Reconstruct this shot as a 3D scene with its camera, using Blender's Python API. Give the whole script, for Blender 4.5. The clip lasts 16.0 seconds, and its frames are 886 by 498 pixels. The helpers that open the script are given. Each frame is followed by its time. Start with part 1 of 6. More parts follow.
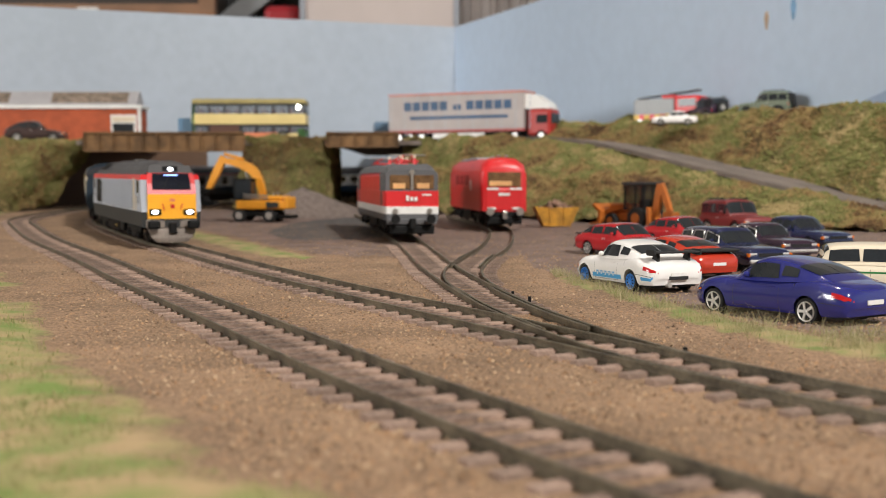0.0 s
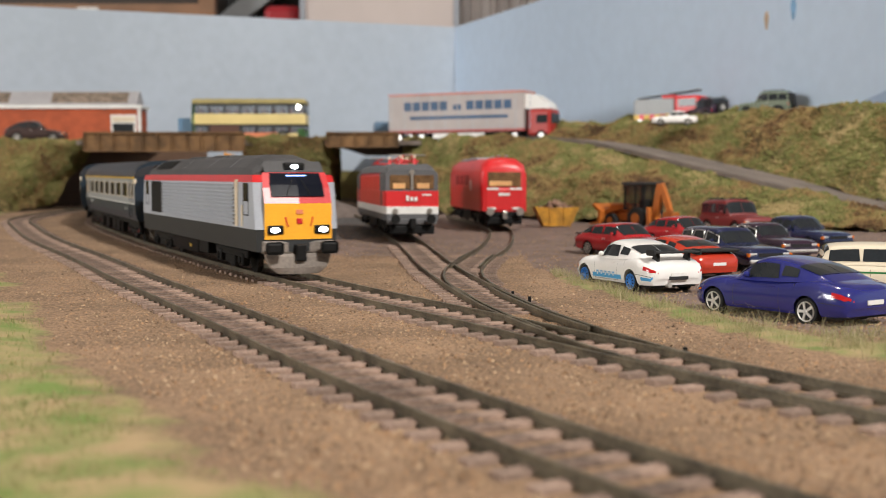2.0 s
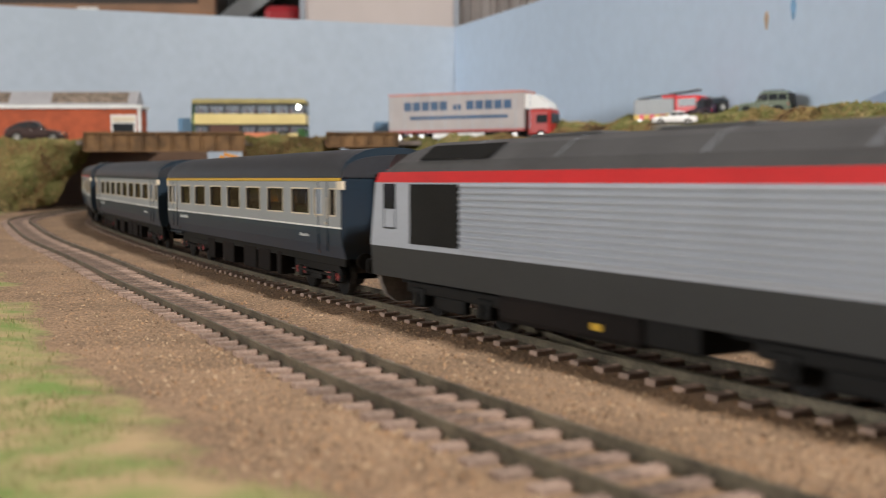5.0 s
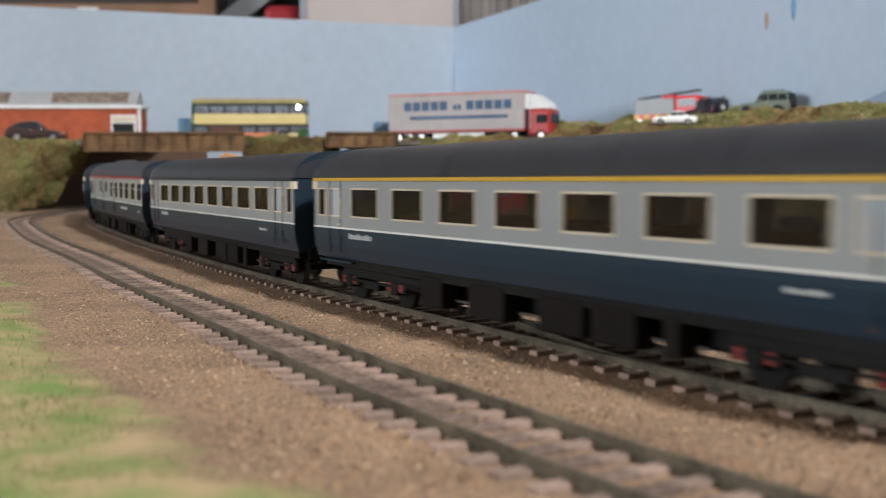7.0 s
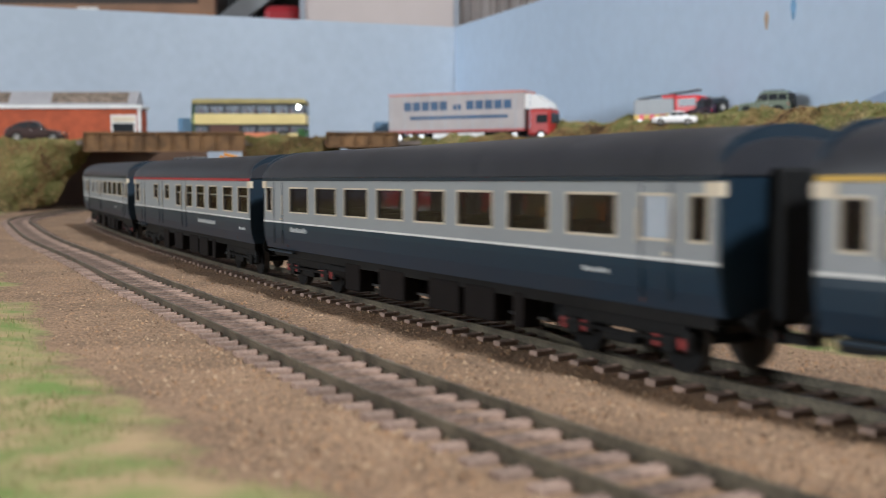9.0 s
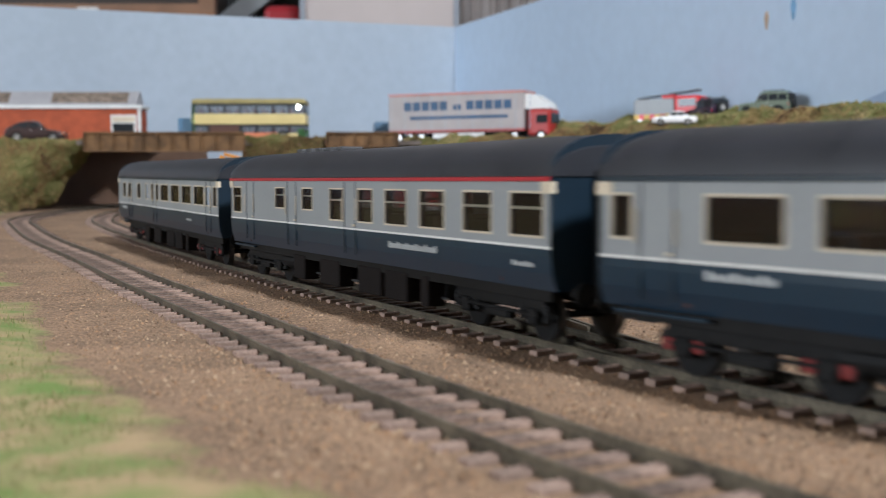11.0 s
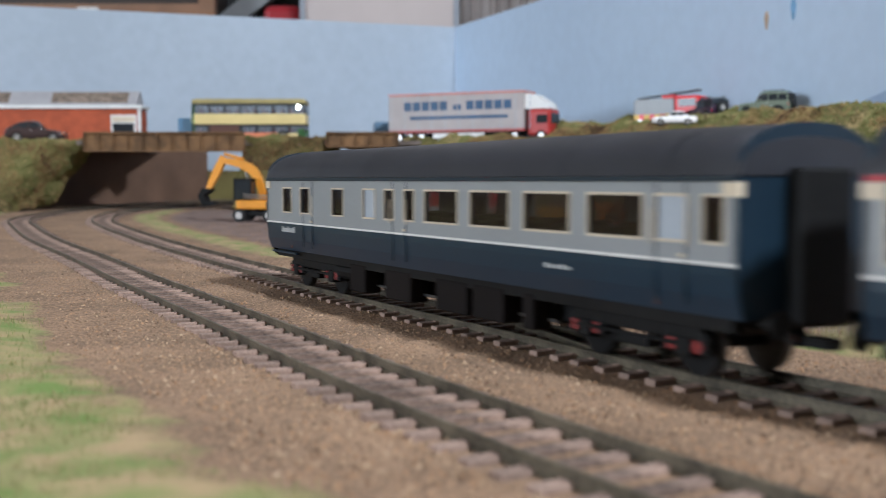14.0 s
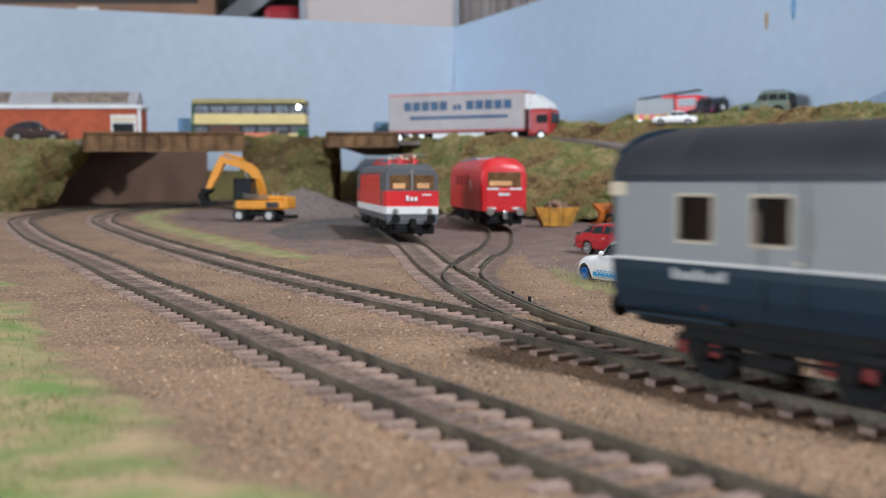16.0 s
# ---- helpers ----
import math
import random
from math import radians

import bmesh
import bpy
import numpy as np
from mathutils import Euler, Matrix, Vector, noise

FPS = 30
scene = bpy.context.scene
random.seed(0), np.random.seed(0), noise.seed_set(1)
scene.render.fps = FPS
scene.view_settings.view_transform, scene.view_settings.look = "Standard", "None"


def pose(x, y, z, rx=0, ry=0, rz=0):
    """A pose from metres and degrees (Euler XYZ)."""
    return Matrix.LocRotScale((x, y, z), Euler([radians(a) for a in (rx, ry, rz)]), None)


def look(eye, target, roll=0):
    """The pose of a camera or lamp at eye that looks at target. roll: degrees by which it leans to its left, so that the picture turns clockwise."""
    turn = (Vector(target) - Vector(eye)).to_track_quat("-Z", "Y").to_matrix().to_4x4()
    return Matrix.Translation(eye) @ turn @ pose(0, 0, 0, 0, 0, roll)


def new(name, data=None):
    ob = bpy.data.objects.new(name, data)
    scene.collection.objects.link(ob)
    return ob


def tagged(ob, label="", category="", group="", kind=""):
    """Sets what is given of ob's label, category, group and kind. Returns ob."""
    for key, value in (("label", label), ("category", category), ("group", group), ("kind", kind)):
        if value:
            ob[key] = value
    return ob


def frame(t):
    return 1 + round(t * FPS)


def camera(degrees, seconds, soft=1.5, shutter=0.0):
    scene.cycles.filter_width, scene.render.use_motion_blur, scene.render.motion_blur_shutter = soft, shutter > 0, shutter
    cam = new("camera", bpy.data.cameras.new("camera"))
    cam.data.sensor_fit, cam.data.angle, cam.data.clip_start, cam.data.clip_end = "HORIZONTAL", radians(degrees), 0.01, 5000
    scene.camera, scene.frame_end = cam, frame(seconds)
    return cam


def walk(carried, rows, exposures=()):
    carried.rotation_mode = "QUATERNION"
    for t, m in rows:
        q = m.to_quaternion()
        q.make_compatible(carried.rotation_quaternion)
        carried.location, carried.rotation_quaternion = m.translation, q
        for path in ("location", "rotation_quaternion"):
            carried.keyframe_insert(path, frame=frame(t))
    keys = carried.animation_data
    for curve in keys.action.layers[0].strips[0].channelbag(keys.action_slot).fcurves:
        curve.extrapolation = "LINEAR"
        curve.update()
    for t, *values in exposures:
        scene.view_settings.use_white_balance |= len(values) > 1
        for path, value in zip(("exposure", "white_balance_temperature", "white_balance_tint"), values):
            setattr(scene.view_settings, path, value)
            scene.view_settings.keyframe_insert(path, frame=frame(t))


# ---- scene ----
cam = camera(42.8, 16.0, soft=0.9, shutter=0.9)
HEIGHT = 0.0391
TILT = 90 - 3.479
STAND = pose(0, 0, HEIGHT, TILT, 0, 0)
walk(cam, [(0, STAND), (16, STAND)], exposures=((0, -0.22, 6150, 9), (4, -0.22, 6150, 9), (6.3, -0.27, 5650, 7), (7, -0.27, 5600, 7), (9, -0.27, 5450, 7), (12.5, -0.27, 5220, 7), (16, -0.27, 5180, 7)))
cam.data.dof.use_dof = True
cam.data.dof.focus_distance = 0.385
cam.data.dof.aperture_fstop = 24

# ---- light: a hall with ceiling lamps ----
world = bpy.data.worlds.new("hall_air")
world.use_nodes = True
world.node_tree.nodes["Background"].inputs[0].default_value = (1.0, 0.93, 0.85, 1)
world.node_tree.nodes["Background"].inputs[1].default_value = 0.025
scene.world = world


def ceiling_lamp(x, y, z, sx, sy, watts, colour):
    d = bpy.data.lights.new("ceiling_lamp_light", "AREA")
    d.shape, d.size, d.size_y, d.energy, d.color = "RECTANGLE", sx, sy, watts, colour
    ob = new("ceiling_lamp_light", d)
    ob.matrix_basis = look((x, y, z), (x * 0.6, y * 0.6 + 0.2, 0))
    return ob


WARM = (1.0, 0.92, 0.83)
ceiling_lamp(1.6, -1.7, 2.35, 0.3, 0.3, 225, WARM)
ceiling_lamp(0.25, 1.0, 2.35, 0.3, 0.3, 10, WARM)
# added unseen fill lamp by the west wall, low over the layout
west_fill = bpy.data.lights.new("low_west_fill_light", "AREA")
west_fill.shape, west_fill.size, west_fill.size_y, west_fill.energy, west_fill.color = "RECTANGLE", 1.5, 0.9, 138, (1.0, 0.94, 0.87)
new("low_west_fill_light", west_fill).matrix_basis = look((-3.8, -0.9, 0.75), (0, 0.8, 0.05))

# ---- materials ----


def mat(name, colour, rough=0.5, metal=0.0, vary=0.12, size=40.0, bump=0.0, fine=900.0, coat=0.0, glow=0.0, colour2=None, random_hue=0.0, grain=0.6):
    m = bpy.data.materials.new(name)
    m.use_nodes = True
    nt = m.node_tree
    n, l = nt.nodes, nt.links
    p = n["Principled BSDF"]
    p.inputs["Roughness"].default_value = rough
    p.inputs["Metallic"].default_value = metal
    p.inputs["Coat Weight"].default_value = coat
    tc = n.new("ShaderNodeTexCoord")
    a = n.new("ShaderNodeTexNoise")
    a.inputs["Scale"].default_value, a.inputs["Detail"].default_value = size, 5
    b = n.new("ShaderNodeTexNoise")
    b.inputs["Scale"].default_value, b.inputs["Detail"].default_value = fine, 3
    l.new(tc.outputs["Object"], a.inputs["Vector"])
    l.new(tc.outputs["Object"], b.inputs["Vector"])
    mix = n.new("ShaderNodeMix")
    mix.data_type = "RGBA"
    c2 = colour2 or tuple(c * (1 - 2 * vary) for c in colour)
    c1 = colour if colour2 else tuple(min(1, c * (1 + vary)) for c in colour)
    mix.inputs[6].default_value = (*c1, 1)
    mix.inputs[7].default_value = (*c2, 1)
    add = n.new("ShaderNodeMath")
    add.operation = "ADD"
    half = n.new("ShaderNodeMath")
    half.operation = "MULTIPLY_ADD"
    half.inputs[1].default_value, half.inputs[2].default_value = grain, -grain / 2
    l.new(b.outputs["Fac"], half.inputs[0])
    l.new(a.outputs["Fac"], add.inputs[0])
    l.new(half.outputs[0], add.inputs[1])
    ramp = n.new("ShaderNodeMapRange")
    ramp.inputs[1].default_value, ramp.inputs[2].default_value = 0.3, 0.7
    l.new(add.outputs[0], ramp.inputs[0])
    l.new(ramp.outputs[0], mix.inputs[0])
    out = mix.outputs[2]
    if random_hue:
        info = n.new("ShaderNodeObjectInfo")
        hsv = n.new("ShaderNodeHueSaturation")
        r = n.new("ShaderNodeMapRange")
        r.inputs[3].default_value, r.inputs[4].default_value = 1 - random_hue, 1 + random_hue
        l.new(info.outputs["Random"], r.inputs[0])
        l.new(r.outputs[0], hsv.inputs["Value"])
        l.new(out, hsv.inputs["Color"])
        out = hsv.outputs[0]
    l.new(out, p.inputs["Base Color"])
    if bump:
        bp = n.new("ShaderNodeBump")
        bp.inputs["Strength"].default_value, bp.inputs["Distance"].default_value = min(1, bump), 0.0006
        l.new(b.outputs["Fac"], bp.inputs["Height"])
        l.new(bp.outputs[0], p.inputs["Normal"])
    if glow:
        p.inputs["Emission Color"].default_value = (*colour, 1)
        p.inputs["Emission Strength"].default_value = glow
    return m


def glass(name, tint, rough=0.05, alpha=0.55):
    m = mat(name, tint, rough, vary=0.05)
    p = m.node_tree.nodes["Principled BSDF"]
    p.inputs["Alpha"].default_value = alpha
    p.inputs["Specular IOR Level"].default_value = 0.35
    return m


def ground_material():
    m = mat("model_ground", (0.275, 0.176, 0.104), 0.95, vary=0.2, size=30, bump=1.0, fine=1000, grain=1.8)
    nt = m.node_tree
    n, l = nt.nodes, nt.links
    p = n["Principled BSDF"]
    soil = p.inputs["Base Color"].links[0].from_socket
    att = n.new("ShaderNodeAttribute")
    att.attribute_name = "cover"
    sep = n.new("ShaderNodeSeparateColor")
    l.new(att.outputs["Color"], sep.inputs[0])
    tc = n.new("ShaderNodeTexCoord")

    def noisy(sock, scale):
        t = n.new("ShaderNodeTexNoise")
        t.inputs["Scale"].default_value, t.inputs["Detail"].default_value = scale, 6
        l.new(tc.outputs["Object"], t.inputs["Vector"])
        s = n.new("ShaderNodeMath")
        s.operation = "ADD"
        l.new(sock, s.inputs[0])
        l.new(t.outputs["Fac"], s.inputs[1])
        r = n.new("ShaderNodeMapRange")
        r.inputs[1].default_value, r.inputs[2].default_value = 0.80, 1.18
        l.new(s.outputs[0], r.inputs[0])
        return r.outputs[0]

    def layer(base, fac, c1, c2, scale):
        t = n.new("ShaderNodeTexNoise")
        t.inputs["Scale"].default_value, t.inputs["Detail"].default_value = scale, 6
        l.new(tc.outputs["Object"], t.inputs["Vector"])
        r = n.new("ShaderNodeMapRange")
        r.inputs[1].default_value, r.inputs[2].default_value = 0.35, 0.65
        l.new(t.outputs["Fac"], r.inputs[0])
        c = n.new("ShaderNodeMix")
        c.data_type = "RGBA"
        c.inputs[6].default_value, c.inputs[7].default_value = (*c1, 1), (*c2, 1)
        l.new(r.outputs[0], c.inputs[0])
        x = n.new("ShaderNodeMix")
        x.data_type = "RGBA"
        l.new(fac, x.inputs[0])
        l.new(base, x.inputs[6])
        l.new(c.outputs[2], x.inputs[7])
        return x.outputs[2]

    a = layer(soil, noisy(sep.outputs[1], 90), (0.145, 0.100, 0.082), (0.215, 0.150, 0.125), 45)
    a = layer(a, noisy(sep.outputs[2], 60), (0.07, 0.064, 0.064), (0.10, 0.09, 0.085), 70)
    g = layer(a, noisy(sep.outputs[0], 130), (0.17, 0.235, 0.055), (0.40, 0.29, 0.15), 75)
    l.new(g, p.inputs["Base Color"])
    return m


M_GROUND = ground_material()
M_RAIL = mat("weathered_rail", (0.125, 0.105, 0.07), 0.5, 0.2, vary=0.3, size=80)
M_SLEEPER = mat("brown_sleeper", (0.25, 0.175, 0.135), 0.9, vary=0.35, size=150, bump=0.6, random_hue=0.25)
# left board: greyer paint, also darkened to offset the stronger light on it
M_SKY_DIMMED = mat("greyer_dimmed_sky_board", (0.43, 0.49, 0.565), 0.8, vary=0.04, size=3, fine=60)
# right board: bluer paint, lightened to make up for weaker light
M_SKY = mat("brightened_sky_blue_board", (0.57, 0.69, 0.85), 0.8, vary=0.03, size=3, fine=60)
M_FLOCK = mat("bank_flock", (0.19, 0.17, 0.055), 0.95, vary=0.3, size=14, bump=1.0, fine=420, colour2=(0.085, 0.058, 0.022))
M_ROAD = mat("grey_road", (0.19, 0.155, 0.13), 0.9, vary=0.15, bump=0.4)
M_RUST = mat("rusty_girder", (0.17, 0.092, 0.036), 0.8, vary=0.3, size=60, bump=0.4)
M_CONC = mat("brown_wall_board", (0.16, 0.095, 0.06), 0.85, vary=0.15, size=15, bump=0.3)
M_SILVER = mat("silver_grey_paint", (0.38, 0.405, 0.455), 0.5, 0.0, vary=0.04)
M_DGREY = mat("dark_grey_paint", (0.021, 0.023, 0.024), 0.55, vary=0.1)
M_ROOF = mat("roof_grey", (0.062, 0.06, 0.062), 0.6, vary=0.12, size=60)
M_RED = mat("signal_red_paint", (0.60, 0.022, 0.025), 0.35, vary=0.06)
M_YELLOW = mat("warning_yellow_paint", (0.95, 0.44, 0.025), 0.4, vary=0.05)
M_BLACK = mat("black_underframe", (0.007, 0.007, 0.007), 0.6, vary=0.3)
M_BLACK.node_tree.nodes["Principled BSDF"].inputs["Specular IOR Level"].default_value = 0.2
M_STEEL = mat("steel", (0.5, 0.48, 0.45), 0.3, 0.9, vary=0.1)
M_TYRESTEEL = mat("dull_tyre_steel", (0.10, 0.09, 0.08), 0.5, 0.6, vary=0.2)
M_BLUE = mat("rail_blue_paint", (0.003, 0.022, 0.046), 0.35, vary=0.06)
M_NAVY = mat("navy_end_paint", (0.008, 0.02, 0.035), 0.4, vary=0.1)
M_GREY = mat("pale_grey_paint", (0.285, 0.30, 0.31), 0.4, vary=0.04)
M_WHITE = mat("white_paint", (0.75, 0.74, 0.71), 0.4, vary=0.05)
M_CREAM = mat("cream_trim", (0.65, 0.56, 0.42), 0.5, vary=0.06)
M_STRIPE = mat("yellow_stripe", (0.58, 0.36, 0.03), 0.4, vary=0.05)
M_CRED = mat("dark_red_stripe", (0.4, 0.02, 0.03), 0.4, vary=0.05)
M_GLASS = glass("tinted_glass", (0.02, 0.012, 0.010), 0.06, 0.48)
M_DARKGLASS = mat("dark_glass", (0.008, 0.01, 0.018), 0.12, vary=0.1)
M_DARKGLASS.node_tree.nodes["Principled BSDF"].inputs["Specular IOR Level"].default_value = 0.25
M_CROOF = mat("coach_roof_grey", (0.026, 0.027, 0.033), 0.42, vary=0.12, size=60)
M_INNER = mat("brown_inner_partition", (0.11, 0.042, 0.025), 0.7, vary=0.3, size=60)
M_SEAT = mat("brown_seat", (0.16, 0.06, 0.03), 0.8, vary=0.2)
M_LAMP = mat("lit_headlamp", (0.95, 0.97, 1.0), 0.3, vary=0, glow=8)
M_BLUEGLOW = mat("blue_glow", (0.3, 0.45, 1.0), 0.3, vary=0, glow=6)
M_WARMLAMP = mat("lit_bus_lamp", (1.0, 0.9, 0.75), 0.3, vary=0, glow=10)

# ---- building helpers ----


def part(name, bm, material, parent, label=""):
    me = bpy.data.meshes.new(name)
    bmesh.ops.recalc_face_normals(bm, faces=bm.faces[:])
    bm.to_mesh(me)
    bm.free()
    me.materials.append(material)
    ob = new(name, me)
    ob.parent = parent
    if label:
        tagged(ob, label)
    return ob


def thing(name, label, category, m=None, group="", kind=""):
    ob = new(name)
    ob.empty_display_size = 0.01
    if m is not None:
        ob.matrix_basis = m
    return tagged(ob, label, category, group, kind)


def single(name, bm, material, label, category="", group="", kind=""):
    return tagged(part(name, bm, material, None), label, category, group, kind)


def smooth(ob, angle=40):
    ob.data.polygons.foreach_set("use_smooth", [True] * len(ob.data.polygons))
    ob.data.set_sharp_from_angle(angle=radians(angle))
    return ob


def box(bm, x0, x1, y0, y1, z0, z1, bevel=0.0, m=None):
    c = Matrix.Translation(((x0 + x1) / 2, (y0 + y1) / 2, (z0 + z1) / 2)) @ Matrix.Diagonal((x1 - x0, y1 - y0, z1 - z0, 1))
    vs = bmesh.ops.create_cube(bm, size=1, matrix=(m @ c) if m else c)["verts"]
    if bevel:
        es = list({e for v in vs for e in v.link_edges})
        bmesh.ops.bevel(bm, geom=es, offset=bevel, segments=2, affect="EDGES", profile=0.5)
    return bm


def bx(*a, **k):
    return box(bmesh.new(), *a, **k)


def rod(bm, a, b, r, n=10, r2=None):
    a, b = Vector(a), Vector(b)
    d = b - a
    m = Matrix.Translation((a + b) / 2) @ d.to_track_quat("Z", "Y").to_matrix().to_4x4()
    bmesh.ops.create_cone(bm, cap_ends=True, segments=n, radius1=r, radius2=r if r2 is None else r2, depth=d.length, matrix=m)
    return bm


def ball(bm, p, r, sx=1, sy=1, sz=1, u=10, v=6):
    bmesh.ops.create_uvsphere(bm, u_segments=u, v_segments=v, radius=r, matrix=Matrix.Translation(p) @ Matrix.Diagonal((sx, sy, sz, 1)))
    return bm


def loft(bm, sections, close=True, caps=True):
    """Skin through rings of points, all of the same count."""
    rings = [[bm.verts.new(p) for p in s] for s in sections]
    n = len(rings[0])
    for a, b in zip(rings, rings[1:]):
        for i in range(n if close else n - 1):
            j = (i + 1) % n
            bm.faces.new((a[i], a[j], b[j], b[i]))
    if caps and close:
        bm.faces.new(rings[0])
        bm.faces.new(rings[-1])
    return bm


def prism(bm, profile, x0, x1):
    """A (y, z) outline drawn along x."""
    return loft(bm, [[(x, y, z) for y, z in profile] for x in (x0, x1)])


def side_prism(bm, profile, y0, y1):
    """An (x, z) outline drawn along y."""
    return loft(bm, [[(x, y, z) for x, z in profile] for y in (y0, y1)])


# ---- lines of the tracks ----


def spline(ctrl, step=0.004):
    p = [np.array(c, float) for c in ctrl]
    p = [2 * p[0] - p[1]] + p + [2 * p[-1] - p[-2]]
    out = []
    for i in range(1, len(p) - 2):
        n = max(2, int(np.linalg.norm(p[i + 1] - p[i]) / step))
        for k in range(n):
            t = k / n
            out.append(0.5 * (2 * p[i] + (p[i + 1] - p[i - 1]) * t + (2 * p[i - 1] - 5 * p[i] + 4 * p[i + 1] - p[i + 2]) * t * t
                              + (3 * p[i] - p[i - 1] - 3 * p[i + 1] + p[i + 2]) * t ** 3))
    out.append(p[-2])
    return np.array(out)


def rise(y):
    return 0.008 * max(0.0, y - 0.55)


MAIN = spline([(0.04, 1.38), (0.11, 1.47), (0.09, 1.62), (0.0, 1.70), (-0.12, 1.71), (-0.26, 1.63), (-0.335, 1.52), (-0.357, 1.38), (-0.35, 1.21), (-0.322, 1.07), (-0.28, 0.945), (-0.184, 0.722),
               (-0.113, 0.572), (-0.042, 0.424), (0.020, 0.305), (0.049, 0.249), (0.0785, 0.1985), (0.135, 0.115), (0.26, -0.05), (0.60, -0.42), (1.3, -1.1)])
OUTER = spline([(-0.1, 1.80), (-0.30, 1.74), (-0.40, 1.60), (-0.43, 1.42), (-0.421, 1.22), (-0.392, 1.05), (-0.335, 0.905), (-0.263, 0.742), (-0.178, 0.572), (-0.1305, 0.470), (-0.088, 0.382), (-0.0525, 0.308),
                (-0.020, 0.240), (0.006, 0.190), (0.027, 0.153), (0.07, 0.085), (0.16, -0.05), (0.5, -0.45)])
ARC = np.concatenate([[0], np.cumsum(np.linalg.norm(np.diff(MAIN, axis=0), axis=1))])


def on_main(s):
    x, y = np.interp(s, ARC, MAIN[:, 0]), np.interp(s, ARC, MAIN[:, 1])
    return Vector((x, y, rise(y)))


def ride(s, reach):
    """The pose of a vehicle whose middle stands s metres along the main line."""
    a, b = on_main(s - reach), on_main(s + reach)
    d = b - a
    flat = math.hypot(d.x, d.y)
    m = (a + b) / 2
    return pose(m.x, m.y, m.z, 0, -math.degrees(math.atan2(d.z, flat)), math.degrees(math.atan2(d.y, d.x)))

# ---- the board, its ground and the room ----
GAUGE = 0.0175
VERGE_X = (0.045, 0.055, 0.072, 0.089, 0.1055, 0.2, 0.5)
VERGE_Y = (0.50, 0.455, 0.355, 0.297, 0.276, 0.25, 0.2)


def near_line(x, y, line):
    d = np.hypot(line[:, 0] - x, line[:, 1] - y)
    return float(d.min())


def cover_at(x, y):
    """How much grass, tarmac and dark grey patch lies at a place."""
    n = noise.noise(Vector((x * 9, y * 9, 3.1)))
    grass = tar = dark_patch = 0.0
    # grass on the outer side of the outer track
    if y < 1.25:
        side = x - np.interp(-y, -OUTER[:, 1], OUTER[:, 0])
        k = 0.047 + 0.014 * n + 0.016 * noise.noise(Vector((x * 28, y * 28, 8)))
        if side < -k:
            grass = min(1.0, (-k - side) / 0.022)
    # strip between the main line and the yard
    dm = near_line(x, y, MAIN)
    right = y < 1.4 and x > np.interp(-y, -MAIN[200:, 1], MAIN[200:, 0])
    if right and 0.60 < y < 1.35:
        tar = min(1.0, max(0.0, (dm - 0.055) / 0.02)) * min(1, max(0, (y - 0.60 - 0.03 * n) / 0.05))
        grass = max(grass, min(0.75, (1 - abs(dm - 0.042 - 0.008 * n) / 0.02) * 1.1))
    # verge in front of the parked cars
    if x > 0.045 and y < 0.62:
        band = y - np.interp(x, VERGE_X, VERGE_Y) + 0.015 * n
        tar = max(tar, min(1.0, max(0.0, (band - 0.03) / 0.015)))
        reach = 0.04 if x < 0.08 else 0.026
        grass = max(grass, min(0.9, (1 - abs(band) / reach) * 1.5) * min(1, (x - 0.045) / 0.008))
    if y >= 0.5 and x > 0.055:
        tar = max(tar, min(1, (x - 0.055) / 0.02))
    # darker grey oval to the left of the electric locomotive
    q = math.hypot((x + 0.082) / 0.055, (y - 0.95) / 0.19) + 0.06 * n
    dark_patch = min(1.0, max(0.0, (1.06 - q) / 0.1))
    return max(0, grass), max(0, tar), dark_patch


def ground_sheet():
    xs = np.concatenate([np.linspace(-1.6, -0.55, 12)[:-1], np.linspace(-0.55, 0.45, 251), np.linspace(0.45, 1.4, 12)[1:]])
    ys = np.concatenate([np.linspace(-1.2, 0.08, 16)[:-1], np.geomspace(0.08, 1.45, 330), np.linspace(1.45, 2.1, 14)[1:]])
    bm = bmesh.new()
    lay = bm.verts.layers.float_color.new("cover")
    rows = []
    for y in ys:
        row = []
        for x in xs:
            d = min(near_line(x, y, MAIN), near_line(x, y, OUTER)) if abs(x) < 0.6 and y < 1.5 else 1
            base = rise(y) - 0.0028
            lump = 0.0009 * noise.noise(Vector((x * 60, y * 60, 0))) + 0.0007 * noise.noise(Vector((x * 170, y * 170, 5)))
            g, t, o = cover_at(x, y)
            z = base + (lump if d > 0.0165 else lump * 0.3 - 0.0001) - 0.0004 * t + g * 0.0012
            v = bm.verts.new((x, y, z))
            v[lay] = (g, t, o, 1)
            row.append(v)
        rows.append(row)
    for a, b in zip(rows, rows[1:]):
        for i in range(len(xs) - 1):
            bm.faces.new((a[i], a[i + 1], b[i + 1], b[i]))
    ob = single("ground", bm, M_GROUND, "brown scatter-covered model ground with grassy patches", "ground", kind="structure")
    return smooth(ob, 80)


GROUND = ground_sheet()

# backscene boards: corner at (0.021, 2.0)
CORNER = Vector((0.021, 2.0, 0))
LEFT_WAY, RIGHT_WAY = Vector((-0.707, -0.25, 0)).normalized(), Vector((0.154, -0.37, 0)).normalized()


def wall(name, a, b, z0, z1, thick, material, label):
    d = (b - a).normalized()
    n = Vector((-d.y, d.x, 0)) * thick
    bm = loft(bmesh.new(), [[(p.x, p.y, z) for p in (a, b, b + n, a + n)] for z in (z0, z1)])
    return single(name, bm, material, label, "wall", kind="structure")


